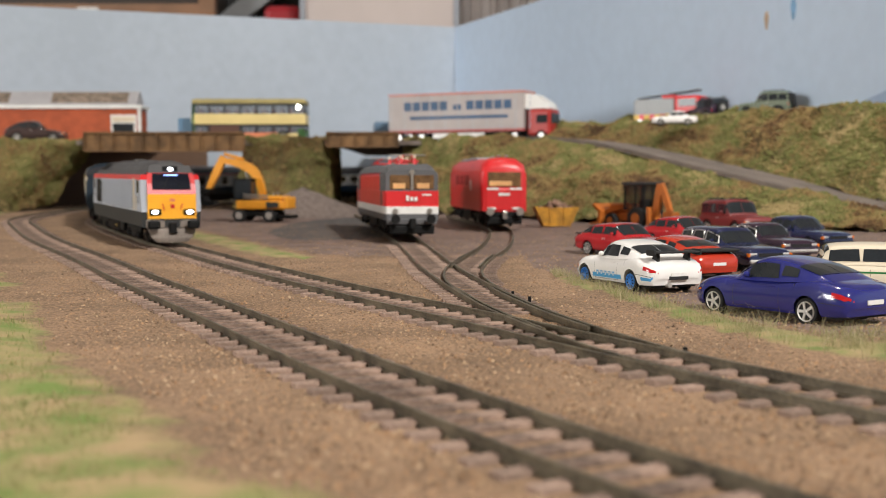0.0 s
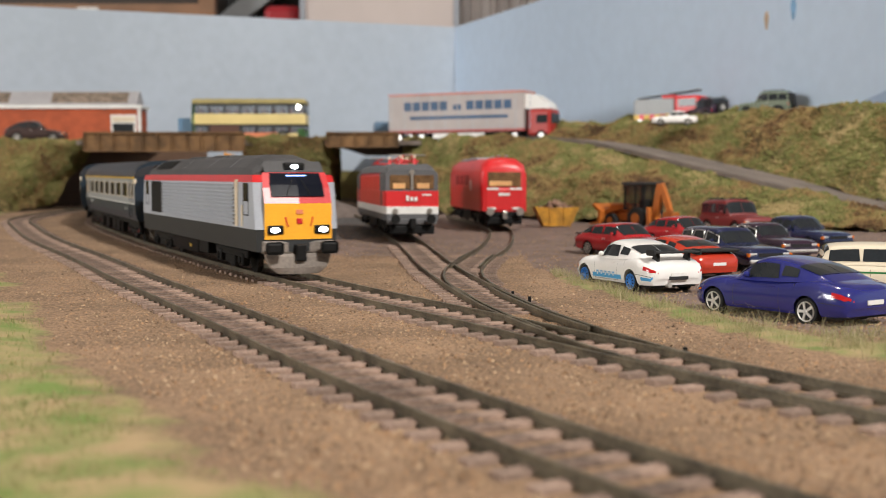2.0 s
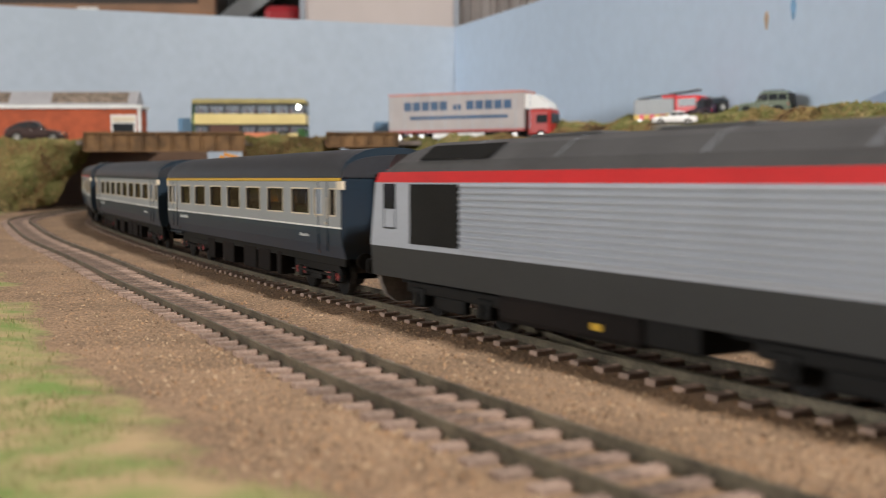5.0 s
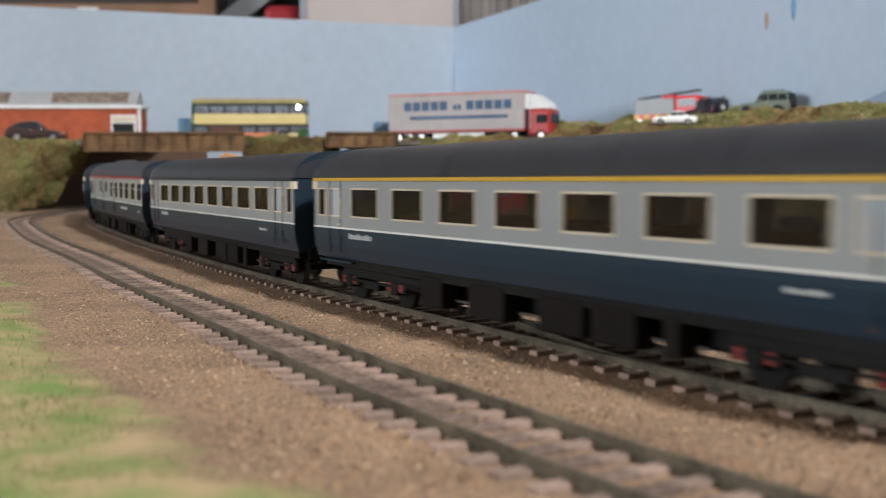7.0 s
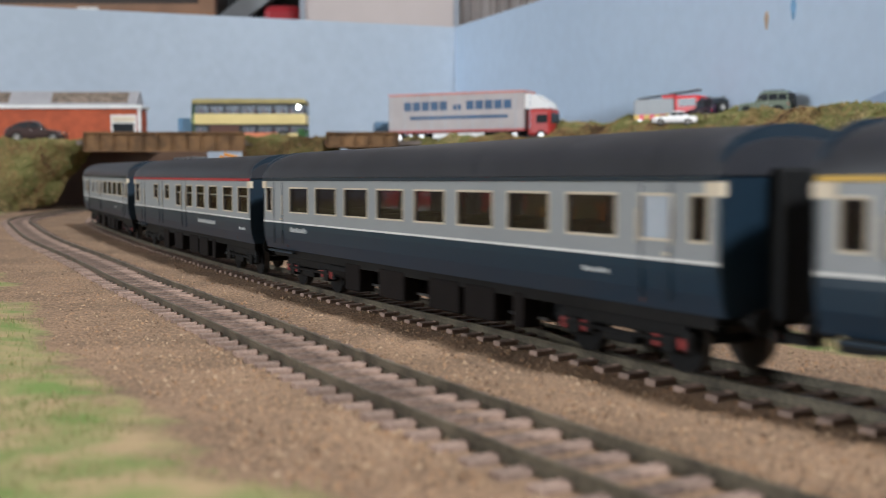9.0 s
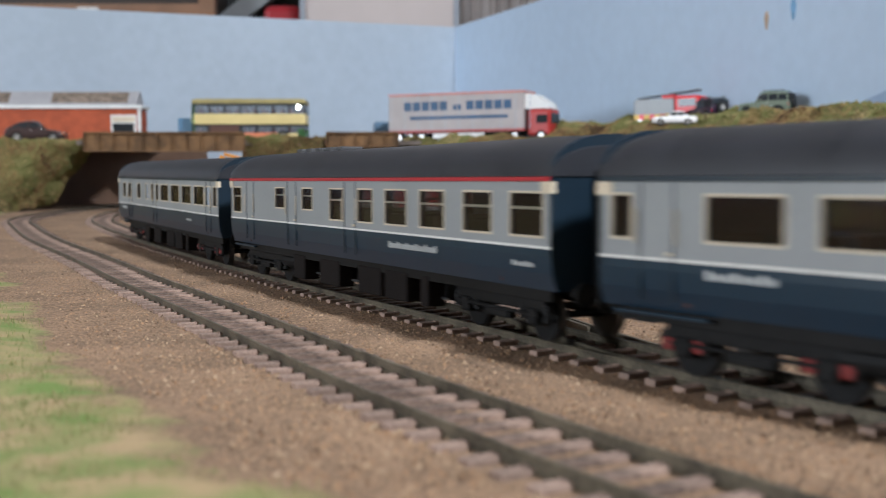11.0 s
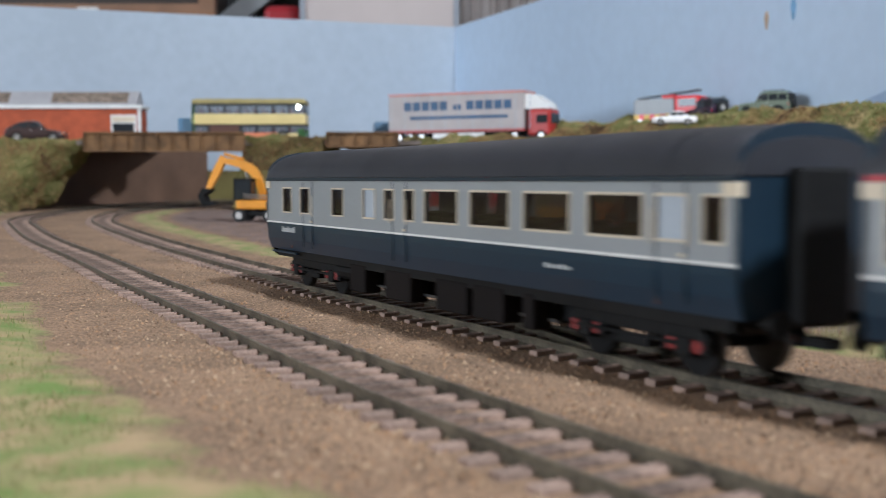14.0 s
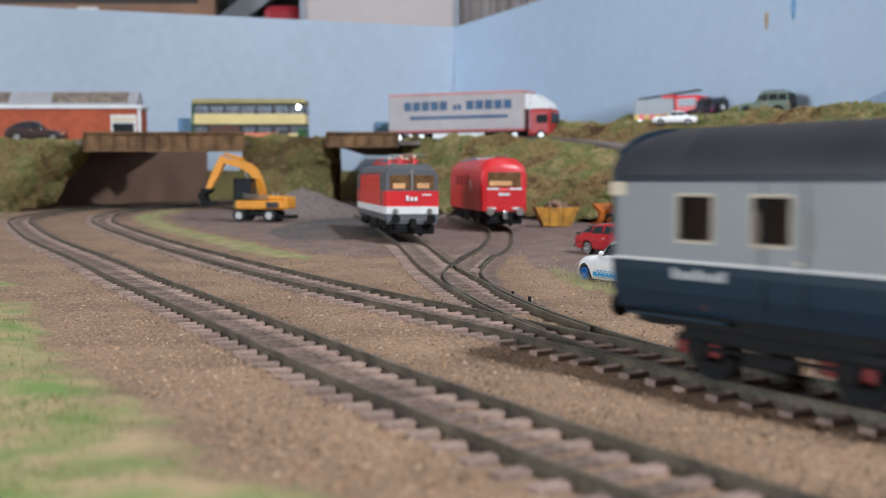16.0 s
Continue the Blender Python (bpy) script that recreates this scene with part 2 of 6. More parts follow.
wall("backscene_1", CORNER + LEFT_WAY * 1.6, CORNER, -0.05, 0.307, 0.006, M_SKY_DIMMED, "pale blue painted backscene board behind the road")
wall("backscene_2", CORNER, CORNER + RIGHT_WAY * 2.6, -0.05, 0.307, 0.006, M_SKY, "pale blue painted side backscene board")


def room():
    m = mat("hall_wall_paint", (0.62, 0.58, 0.54), 0.9, vary=0.05, size=4)
    f = mat("hall_carpet", (0.12, 0.10, 0.09), 0.95, vary=0.2)
    single("hall_floor", bx(-4, 4, -4, 4.2, -1.0, -0.95), f, "dark carpeted hall floor", "floor", kind="structure")
    single("hall_ceiling", bx(-4, 4, -4, 4.2, 2.4, 2.45), m, "off-white hall ceiling", "ceiling", kind="structure")
    for i, b in enumerate(((-4, 4, 4.1, 4.2), (-4, 4, -4.1, -4), (-4.1, -4, -4, 4.1), (4, 4.1, -4, 4.1))):
        single("wall_" + "north south west east".split()[i], bx(*b, -0.95, 2.4), m, "off-white painted hall wall", "wall", kind="structure")
    w = mat("baseboard_timber", (0.25, 0.16, 0.09), 0.8, vary=0.2)
    single("layout_table", bx(-1.6, 1.4, -1.2, 2.1, -0.95, -0.02), w, "timber-sided table carrying the model railway", "table")


room()


def bank(name, lines, label, bump=0.006, across=14, along=0.008):
    """A flock-covered slope through three or more lines, from foot to crest."""
    n = max(int(sum((Vector(b) - Vector(a)).length for a, b in zip(l, l[1:])) / along) for l in lines)

    def sample(l, k):
        d = [0]
        for a, b in zip(l, l[1:]):
            d.append(d[-1] + (Vector(b) - Vector(a)).length)
        t = k * d[-1]
        return Vector([float(np.interp(t, d, [p[i] for p in l])) for i in range(3)])

    bm = bmesh.new()
    grid = []
    for i in range(n + 1):
        col = [sample(l, i / n) for l in lines]
        ring = []
        for j in range(across * (len(lines) - 1) + 1):
            k, f = min(j // across, len(lines) - 2), 0
            f = j / across - k
            p = col[k].lerp(col[k + 1], f)
            q = noise.noise_vector(p * 45) * bump + noise.noise_vector(p * 140) * bump * 0.5
            ring.append(bm.verts.new(p + q))
        grid.append(ring)
    for a, b in zip(grid, grid[1:]):
        for j in range(len(a) - 1):
            bm.faces.new((a[j], a[j + 1], b[j + 1], b[j]))
    ob = single(name, bm, M_FLOCK, label, "bank", kind="structure")
    return smooth(ob, 180)


DECK = 0.0865
BANK_LEFT = bank("bank_1", [[(-0.80, 1.15, 0.0), (-0.50, 1.24, 0.005), (-0.478, 1.37, 0.006)], [(-0.80, 1.22, 0.05), (-0.48, 1.29, 0.05), (-0.446, 1.38, 0.05)],
                            [(-0.80, 1.27, 0.084), (-0.46, 1.32, 0.084), (-0.42, 1.40, 0.084)], [(-0.80, 1.4, DECK), (-0.46, 1.4, DECK), (-0.42, 1.42, DECK)]], "olive green flock-covered railway bank")
BANK_PIER = bank("bank_2", [[(-0.255, 1.45, 0.006), (-0.245, 1.33, 0.006), (-0.15, 1.32, 0.006), (-0.137, 1.33, 0.006), (-0.137, 1.5, 0.006)], [(-0.25, 1.45, 0.05), (-0.238, 1.34, 0.05), (-0.15, 1.335, 0.05), (-0.137, 1.34, 0.05), (-0.137, 1.5, 0.05)],
                            [(-0.24, 1.45, 0.086), (-0.236, 1.328, 0.088), (-0.15, 1.322, 0.089), (-0.137, 1.325, 0.088), (-0.137, 1.5, 0.086)], [(-0.2, 1.46, DECK), (-0.23, 1.36, DECK + 0.003), (-0.17, 1.36, DECK + 0.003), (-0.14, 1.36, DECK + 0.002), (-0.16, 1.46, DECK)]], "yellowed flock-covered bridge abutment bank")
BANK_YARD = bank("bank_3", [[(-0.05, 1.5, 0.006), (-0.055, 1.33, 0.006), (0.0, 1.22, 0.005), (0.10, 1.06, 0.004), (0.2, 0.93, 0.003), (0.34, 0.86, 0.002), (0.45, 0.62, 0.001)],
                            [(-0.05, 1.5, 0.05), (-0.05, 1.345, 0.05), (0.0, 1.27, 0.05), (0.12, 1.12, 0.04), (0.22, 0.965, 0.022), (0.35, 0.88, 0.01), (0.46, 0.63, 0.002)],
                            [(-0.05, 1.5, DECK), (-0.045, 1.36, DECK + 0.003), (0.0, 1.31, DECK + 0.004), (0.14, 1.21, 0.082), (0.25, 1.02, 0.046), (0.36, 0.91, 0.0165), (0.47, 0.64, 0.003)]], "green and brown flock-covered bank behind the yard")
RAMP = bank("bank_4", [[(0.13, 1.34, 0.089), (0.20, 1.24, 0.076), (0.31, 1.06, 0.043), (0.395, 0.95, 0.0165), (0.51, 0.66, 0.003)],
                       [(0.10, 1.40, 0.10), (0.21, 1.28, 0.100), (0.32, 1.10, 0.086), (0.41, 0.98, 0.078), (0.53, 0.68, 0.07)],
                       [(0.10, 1.46, 0.104), (0.22, 1.31, 0.110), (0.335, 1.13, 0.109), (0.42, 1.01, 0.113), (0.55, 0.69, 0.116)],
                       [(0.10, 1.56, 0.104), (0.225, 1.47, 0.103), (0.34, 1.20, 0.103), (0.43, 1.00, 0.108), (0.56, 0.70, 0.116)]], "rough olive flock-covered bank above the ramp", bump=0.008)


def ramp_road():
    inner = [(0.05, 1.33, 0.0895), (0.14, 1.20, 0.0825), (0.25, 1.01, 0.0465), (0.36, 0.90, 0.0165), (0.47, 0.64, 0.003)]
    outer = [(0.13, 1.36, 0.0895), (0.215, 1.245, 0.078), (0.32, 1.065, 0.044), (0.40, 0.95, 0.0175), (0.51, 0.67, 0.003)]
    bm = bmesh.new()
    a, b = spline(inner, 0.01), spline(outer, 0.01)
    n = 80
    pa = [a[int(i * (len(a) - 1) / n)] for i in range(n + 1)]
    pb = [b[int(i * (len(b) - 1) / n)] for i in range(n + 1)]
    loft(bm, [[tuple(p), tuple(q), (q[0], q[1], q[2] - 0.004), (p[0], p[1], p[2] - 0.004)] for p, q in zip(pa, pb)])
    return single("ramp_road", bm, M_ROAD, "worn grey access road down the bank", "road", kind="structure")


ramp_road()


def decks():
    def slab(name, pts, z, label):
        bm = loft(bmesh.new(), [[(x, y, zz) for x, y in pts] for zz in (z - 0.005, z)])
        return single(name, bm, M_ROAD, label, "road", kind="structure")

    z = DECK - 0.001
    slab("road_deck_1", [(-1.4, 1.38), (-0.43, 1.38), (-0.43, 1.838), (-1.4, 1.50)], z, "flat grey town road on the upper level")
    slab("road_deck_2", [(-0.43, 1.33), (-0.13, 1.33), (-0.13, 1.475), (-0.43, 1.475)], z, "grey road across the bridges")
    slab("road_deck_3", [(-0.13, 1.33), (0.05, 1.335), (0.13, 1.37), (0.10, 1.78), (0.02, 1.97), (-0.13, 1.93)], z, "grey road beside the side backscene")
    slab("upper_field", [(0.12, 1.47), (0.22, 1.33), (0.335, 1.15), (0.42, 1.02), (0.54, 0.72), (0.555, 0.7), (0.43, 1.0), (0.35, 1.195), (0.222, 1.5), (0.1, 1.79)], 0.1025, "upper field level with parked vehicles")


decks()


def girder(name, x0, x1, y, z0, z1, label):
    g = thing(name, label, "bridge", kind="structure")
    part("web", bx(x0, x1, y, y + 0.003, z0, z1), M_RUST, g)
    part("top_flange", bx(x0, x1, y - 0.003, y + 0.006, z1, z1 + 0.002), M_RUST, g)
    part("bottom_flange", bx(x0, x1, y - 0.003, y + 0.006, z0 - 0.002, z0), M_RUST, g)
    n = int((x1 - x0) / 0.016)
    for i in range(n + 1):
        x = x0 + (x1 - x0) * i / n
        part("stiffener", bx(x - 0.0006, x + 0.0006, y - 0.0025, y, z0, z1), M_RUST, g)


girder("bridge_girder", -0.419, -0.232, 1.325, 0.0745, 0.0935, "rusty brown plate girder bridge side over the tracks")
girder("bridge_girder", -0.136, -0.052, 1.325, 0.0795, 0.0935, "rusty brown plate girder over the second opening")
wall("retaining_wall", Vector((-0.55, 1.45, 0)), Vector((-0.38, 1.83, 0)), -0.01, 0.0850, 0.006, M_CONC, "plain brown retaining wall under the bridge")

wall("retaining_wall_low", Vector((-0.38, 1.83, 0)), Vector((-0.02, 1.93, 0)), -0.01, 0.055, 0.006, M_FLOCK, "low flock-covered bank wall behind the far track")

# ---- track ----


def offsets(line, off):
    t = np.gradient(line, axis=0)
    t /= np.linalg.norm(t, axis=1)[:, None]
    return line + np.c_[-t[:, 1], t[:, 0]] * off


def rail(parent, line, label="", drop=0.0):
    """One rail with its foot, web and head."""
    prof = [(-0.0008, -0.0026), (0.0008, -0.0026), (0.0008, -0.0022), (0.0003, -0.0019), (0.0003, -0.0008), (0.00048, -0.0006), (0.00048, -0.0001), (0.0003, 0.0), (-0.0003, 0.0), (-0.00048, -0.0001), (-0.00048, -0.0006), (-0.0003, -0.0008), (-0.0003, -0.0019), (-0.0008, -0.0022)]
    t = np.gradient(line, axis=0)
    t /= np.linalg.norm(t, axis=1)[:, None]
    secs = []
    for (x, y), (tx, ty) in zip(line, t):
        secs.append([(x - ty * o, y + tx * o, rise(y) + z - drop) for o, z in prof])
    return part("rail", loft(bmesh.new(), secs), M_RAIL, parent, label)


SLEEPER = bpy.data.meshes.new("sleeper")
_b = bx(-0.0017, 0.0017, -0.0148, 0.0148, -0.004, -0.0022, bevel=0.0002)
_b.to_mesh(SLEEPER)
_b.free()
SLEEPER.materials.append(M_SLEEPER)
CHAIR = bpy.data.meshes.new("rail_chair")
_b = bmesh.new()
for o in (-1, 1):
    for k in (-1, 1):
        box(_b, -0.0009, 0.0009, o * GAUGE / 2 + k * 0.0009 - 0.0004, o * GAUGE / 2 + k * 0.0009 + 0.0004, -0.0023, -0.0020)
_b.to_mesh(CHAIR)
_b.free()
CHAIR.materials.append(M_SLEEPER)


def sleepers(parent, line, gap, skip=lambda x, y: False, wide=None):
    d = np.concatenate([[0], np.cumsum(np.linalg.norm(np.diff(line, axis=0), axis=1))])
    s = gap
    while s < d[-1]:
        x, y = np.interp(s, d, line[:, 0]), np.interp(s, d, line[:, 1])
        x2, y2 = np.interp(s + 0.002, d, line[:, 0]), np.interp(s + 0.002, d, line[:, 1])
        s += gap
        if skip(x, y):
            continue
        m = pose(x, y, rise(y) + random.uniform(0.0002, 0.0006), 0, 0, math.degrees(math.atan2(y2 - y, x2 - x)) + random.uniform(-1.5, 1.5))
        for name, me in (("sleeper", SLEEPER), ("rail_chair", CHAIR)):
            ob = new(name, me)
            ob.parent = parent
            ob.matrix_basis = m


def track(name, line, label, hide=lambda x, y: False, gauge=GAUGE, drop=0.0):
    t = thing(name, label, "railway track", kind="structure")
    rail(t, offsets(line, gauge / 2), drop=drop)
    rail(t, offsets(line, -gauge / 2), drop=drop)
    sleepers(t, line, 0.0088, hide)
    return t


far = lambda x, y: y > 1.3 or y < -0.05
track("railway_track", MAIN[::2], "main line of weathered model rails on brown sleepers", far)
track("railway_track", OUTER[::2], "outer line of weathered model rails on brown sleepers", far)
YARD = spline([(-0.115, 1.30), (-0.072, 1.10), (-0.03, 0.78), (-0.0145, 0.645), (-0.002, 0.519), (0.010, 0.425), (0.0205, 0.357), (0.032, 0.306), (0.0455, 0.262), (0.0575, 0.2365), (0.0775, 0.2005)])
SPUR = spline([(0.012, 1.14), (0.033, 0.99), (0.043, 0.86), (0.037, 0.74), (0.028, 0.65), (0.0165, 0.575), (0.009, 0.50), (0.0105, 0.435), (0.0195, 0.362)])
YT = track("railway_track", YARD, "yard siding curving off through a turnout", lambda x, y: y > 0.7 or y < 0.35, 0.0165, 0.00015)
ST = track("railway_track", SPUR, "second siding branching from the yard turnout", lambda x, y: y > 0.60 or y < 0.44, 0.0165, 0.0003)

for a0, a1, off, line, owner in ((0.30, 0.42, 0.0064, YARD, YT), (0.30, 0.42, -0.0064, YARD, YT), (0.52, 0.60, 0.0064, SPUR, ST), (0.52, 0.60, -0.0064, SPUR, ST)):
    keep = line[(line[:, 1] > a0) & (line[:, 1] < a1)]
    rail(owner, offsets(keep, off), "short check rail", 0.0002)
for x, y in ((0.0245, 0.395), (0.029, 0.377), (0.0565, 0.262)):
    pin = single("track_pin_post", bx(x - 0.0005, x + 0.0005, y - 0.0005, y + 0.0005, -0.003, 0.0003, bevel=0.0001), M_BLACK, "tiny black lineside post by the turnout", "post", "lineside posts")

# ---- the train ----
LEAD0 = 1.587
TRAIN = []
ZB, ZT, ZROOF, HALF = 0.0135, 0.0396, 0.0500, 0.0180


def roof_profile(half, z0, z1, n=12, power=2.3):
    out = []
    for i in range(n + 1):
        a = math.pi * i / n
        c, s = math.cos(a), math.sin(a)
        out.append((half * math.copysign(abs(c) ** (2 / power), c), z0 + (z1 - z0) * abs(s) ** (2 / power)))
    return out


def wheelset(parent, x, r=0.0062, spoke=M_BLACK):
    for side in (-1, 1):
        w = part("wheel", rod(bmesh.new(), (x, side * 0.0075, r), (x, side * 0.0098, r), r, 20), M_BLACK, parent)
        part("tyre", rod(bmesh.new(), (x, side * 0.0074, r), (x, side * 0.0095, r), r * 1.02, 20), M_TYRESTEEL, w)
    part("axle", rod(bmesh.new(), (x, -0.0075, r), (x, 0.0075, r), 0.001, 8), M_BLACK, parent)


M_SOOT = mat("sooty_brown", (0.009, 0.006, 0.005), 0.8, vary=0.2)
M_SOOT.node_tree.nodes["Principled BSDF"].inputs["Specular IOR Level"].default_value = 0.2
M_PALELETTER = mat("pale_lettering", (0.5, 0.52, 0.52), 0.5, vary=0.1)
M_FROST = mat("frosted_pale_pane", (0.42, 0.46, 0.52), 0.25, vary=0.05)
M_AXLERED = mat("red_brake_block", (0.26, 0.025, 0.02), 0.6, vary=0.15)


def bogie(parent, x, red):
    """A four-wheeled bogie: two side frames with springs and axle boxes."""
    for side in (-1, 1):
        y = side * 0.0125
        f = part("bogie_side_frame", bx(x - 0.022, x + 0.022, y - 0.0008, y + 0.0008, 0.0075, 0.0105, bevel=0.0004), M_BLACK, parent)
        for dx in (-0.017, 0.017):
            part("axle_box", bx(x + dx - 0.0022, x + dx + 0.0022, y - 0.0016, y + 0.0016, 0.0042, 0.0082, bevel=0.0005), M_BLACK, f)
            if red:
                part("brake_block", bx(x + dx - 0.0052, x + dx - 0.0030, y - 0.0013, y + 0.0013, 0.0052, 0.0078, bevel=0.0004), M_AXLERED, f)
                part("brake_block", bx(x + dx + 0.0030, x + dx + 0.0052, y - 0.0013, y + 0.0013, 0.0052, 0.0078, bevel=0.0004), M_AXLERED, f)
        for dx in (-0.0225, -0.0115, 0.0115, 0.0225):
            b = bmesh.new()
            for k in range(4):
                rod(b, (x + dx, y, 0.0052 + k * 0.001), (x + dx, y, 0.0062 + k * 0.001), 0.0014 - 0.0004 * (k % 2), 8)
            part("spring", b, M_BLACK, f)
        b = bmesh.new()
        box(b, x - 0.006, x + 0.006, y - 0.0015, y + 0.0015, 0.0045, 0.0065, bevel=0.0004)
        rod(b, (x - 0.02, y + side * 0.0012, 0.0068), (x + 0.02, y + side * 0.0012, 0.0068), 0.0005, 6)
        part("spring_plank", b, M_BLACK, f)
    for dx in (-0.017, 0.017):
        wheelset(parent, x + dx)


def window_wall(bm, x0, x1, z0, z1, holes, y, thick):
    """A flat side with openings right through it; holes: (x0, x1, z0, z1)."""
    xs = sorted({x0, x1, *[h[0] for h in holes], *[h[1] for h in holes]})
    zs = sorted({z0, z1, *[h[2] for h in holes], *[h[3] for h in holes]})
    for a, b in zip(xs, xs[1:]):
        for c, d in zip(zs, zs[1:]):
            mx, mz = (a + b) / 2, (c + d) / 2
            if not any(h[0] < mx < h[1] and h[2] < mz < h[3] for h in holes):
                box(bm, a, b, min(y, y + thick), max(y, y + thick), c, d)
    bmesh.ops.remove_doubles(bm, verts=bm.verts[:], dist=1e-6)
    return bm


def frame_ring(x0, x1, z0, z1, y, w, depth):
    b = bmesh.new()
    box(b, x0 - w, x0, y, y + depth, z0 - w, z1 + w)
    box(b, x1, x1 + w, y, y + depth, z0 - w, z1 + w)
    box(b, x0, x1, y, y + depth, z0 - w, z0)
    box(b, x0, x1, y, y + depth, z1, z1 + w)
    return b


def bars(bm, x0, x1, z0, z1, y, n):
    """Lettering too small to read: a run of short bars."""
    w = (x1 - x0) / n
    for i in range(n):
        box(bm, x0 + i * w, x0 + (i + 0.7) * w, y - 0.00012, y + 0.00012, z0, z1 if i % 3 else z1 + (z1 - z0) * 0.35)
    return bm


def coach(label, half_len, windows, doors, stripe, wall_z, red_bogies, vents, tail, logos, sliders=False, pale=()):
    c = thing("coach", label, "railway coach", group="coaches of the train")
    L = half_len
    waist = 0.0236
    for side in (-1, 1):
        y = side * HALF
        # tumblehome: the lower panel leans in towards its foot
        low = bmesh.new()
        loft(low, [[(x, side * (HALF - 0.0016), ZB), (x, side * (HALF - 0.0004), ZB + 0.004), (x, side * HALF, ZB + 0.008), (x, side * HALF, waist), (x, side * (HALF - 0.001), waist), (x, side * (HALF - 0.002), ZB)] for x in (-L, L)])
        part("lower_side_panel", low, M_BLUE, c, "rail blue lower body side")
        holes = [(x0, x1, z0, z1) for x0, x1, z0, z1 in windows]
        up = part("upper_side_panel", window_wall(bmesh.new(), -L, L, waist, ZT - 0.0008, holes, y, -side * 0.0009), M_GREY, c, "pale grey window band")
        part("waist_line", bx(-L, L, y - 0.0001, y + 0.0001, waist - 0.0003, waist + 0.0003), M_WHITE, c)
        part("cantrail_stripe", bx(-L + 0.0004, L - 0.0004, y - 0.0006, y + 0.0002, ZT - 0.0007, ZT + 0.0003), stripe, c)
        for x0, x1, z0, z1 in windows:
            w = part("window", frame_ring(x0, x1, z0, z1, y - 0.0002, 0.0005, 0.0004), M_CREAM, c, "thin pale window frame")
            part("pane", bx(x0, x1, y - side * 0.0006 - 0.0001, y - side * 0.0006 + 0.0001, z0, z1), M_FROST if any(abs(x0 - q) < 1e-4 for q in pale) else M_GLASS, w)
            if sliders:
                part("slider_bar", bx(x0, x1, y - side * 0.0003 - 0.0002, y - side * 0.0003 + 0.0002, z0 + (z1 - z0) * 0.62, z0 + (z1 - z0) * 0.68), M_STEEL, w)
        for dx in doors:
            b = bmesh.new()
            for e in (-0.0045, 0.0045):
                box(b, dx + e - 0.00015, dx + e + 0.00015, y - 0.00015, y + 0.00015, ZB + 0.002, ZT - 0.001)
            d = part("door", b, M_NAVY, c, "shut slam door outline")
            part("door_handle", bx(dx + 0.0028, dx + 0.0042, y - 0.0004, y + 0.0004, 0.0244, 0.0251), M_CREAM, d)
            b = bmesh.new()
            for e in (-0.0055, 0.0055):
                rod(b, (dx + e, y + side * 0.0006, 0.0265), (dx + e, y + side * 0.0006, 0.0335), 0.0002, 6)
            part("grab_rail", b, M_CREAM, d)
        for x0, x1, z0, z1, n in logos:
            part("lettering", bars(bmesh.new(), x0, x1, z0, z1, y, n), M_PALELETTER, c, "small white lettering")
        part("step_board", bx(-L + 0.004, -L + 0.030, y - side * 0.001 - 0.0006, y - side * 0.001 + 0.0006, ZB - 0.0012, ZB - 0.0006), M_BLUE, c)
    # ends
    for e in (-1, 1):
        prof = [(HALF - 0.0016, ZB), (HALF, ZB + 0.008), (HALF, ZT)] + roof_profile(HALF, ZT, ZROOF)[1:-1] + [(-HALF, ZT), (-HALF, ZB + 0.008), (-HALF + 0.0016, ZB)]
        x0, x1 = sorted((e * (L - 0.0012), e * (L + 0.0002)))
        part("end_panel", prism(bmesh.new(), prof, x0, x1), M_NAVY, c, "dark navy coach end")
        x0, x1 = sorted((e * L, e * (L + 0.0042)))
        part("gangway", bx(x0, x1, -0.0065, 0.0065, 0.012, 0.0415, bevel=0.0008), M_BLACK, c, "black corridor gangway")
        for side in (-1, 1):
            b = part("buffer", rod(bmesh.new(), (e * L, side * 0.0115, 0.0130), (e * (L + 0.004), side * 0.0115, 0.0130), 0.0011, 10), M_BLACK, c)
            part("buffer_head", rod(bmesh.new(), (e * (L + 0.004), side * 0.0115, 0.0130), (e * (L + 0.0048), side * 0.0115, 0.0130), 0.0027, 14), M_BLACK, b)
        part("coupling", bx(*sorted((e * L, e * (L + 0.007))), -0.0015, 0.0015, 0.008, 0.010), M_BLACK, c)
        b = bmesh.new()
        box(b, *sorted((e * (L - 0.004), e * (L + 0.0006))), -HALF - 0.0003, -HALF + 0.001, ZT - 0.0035, ZT - 0.0008)
        part("lamp_bracket", b, M_CREAM, c)
    # roof: domed at its ends
    secs = []
    for x, k in ((-L - 0.0006, 0.72), (-L + 0.002, 0.9), (-L + 0.007, 0.985), (-L + 0.014, 1), (L - 0.014, 1), (L - 0.007, 0.985), (L - 0.002, 0.9), (L + 0.0006, 0.72)):
        secs.append([(x, y * (0.97 + 0.03 * k) * 1.012, z) for y, z in roof_profile(HALF, ZT + 0.0004, ZT + (ZROOF - ZT) * k)])
    smooth(part("roof", loft(bmesh.new(), secs), M_CROOF, c, "weathered dark grey roof"), 40)
    b = bmesh.new()
    for x in vents:
        box(b, x - 0.003, x + 0.003, -0.0045, 0.0045, ZROOF - 0.001, ZROOF + 0.0012, bevel=0.0005)
    if vents:
        part("roof_vents", b, M_ROOF, c)
    for x in np.linspace(-L + 0.02, L - 0.02, 7):
        b = bmesh.new()
        secs = [[(x + dx, y * 1.018, z + 0.00015) for y, z in roof_profile(HALF, ZT + 0.0006, ZROOF)] for dx in (-0.00025, 0.00025)]
        part("roof_rib", loft(b, secs, close=False), M_CROOF, c)
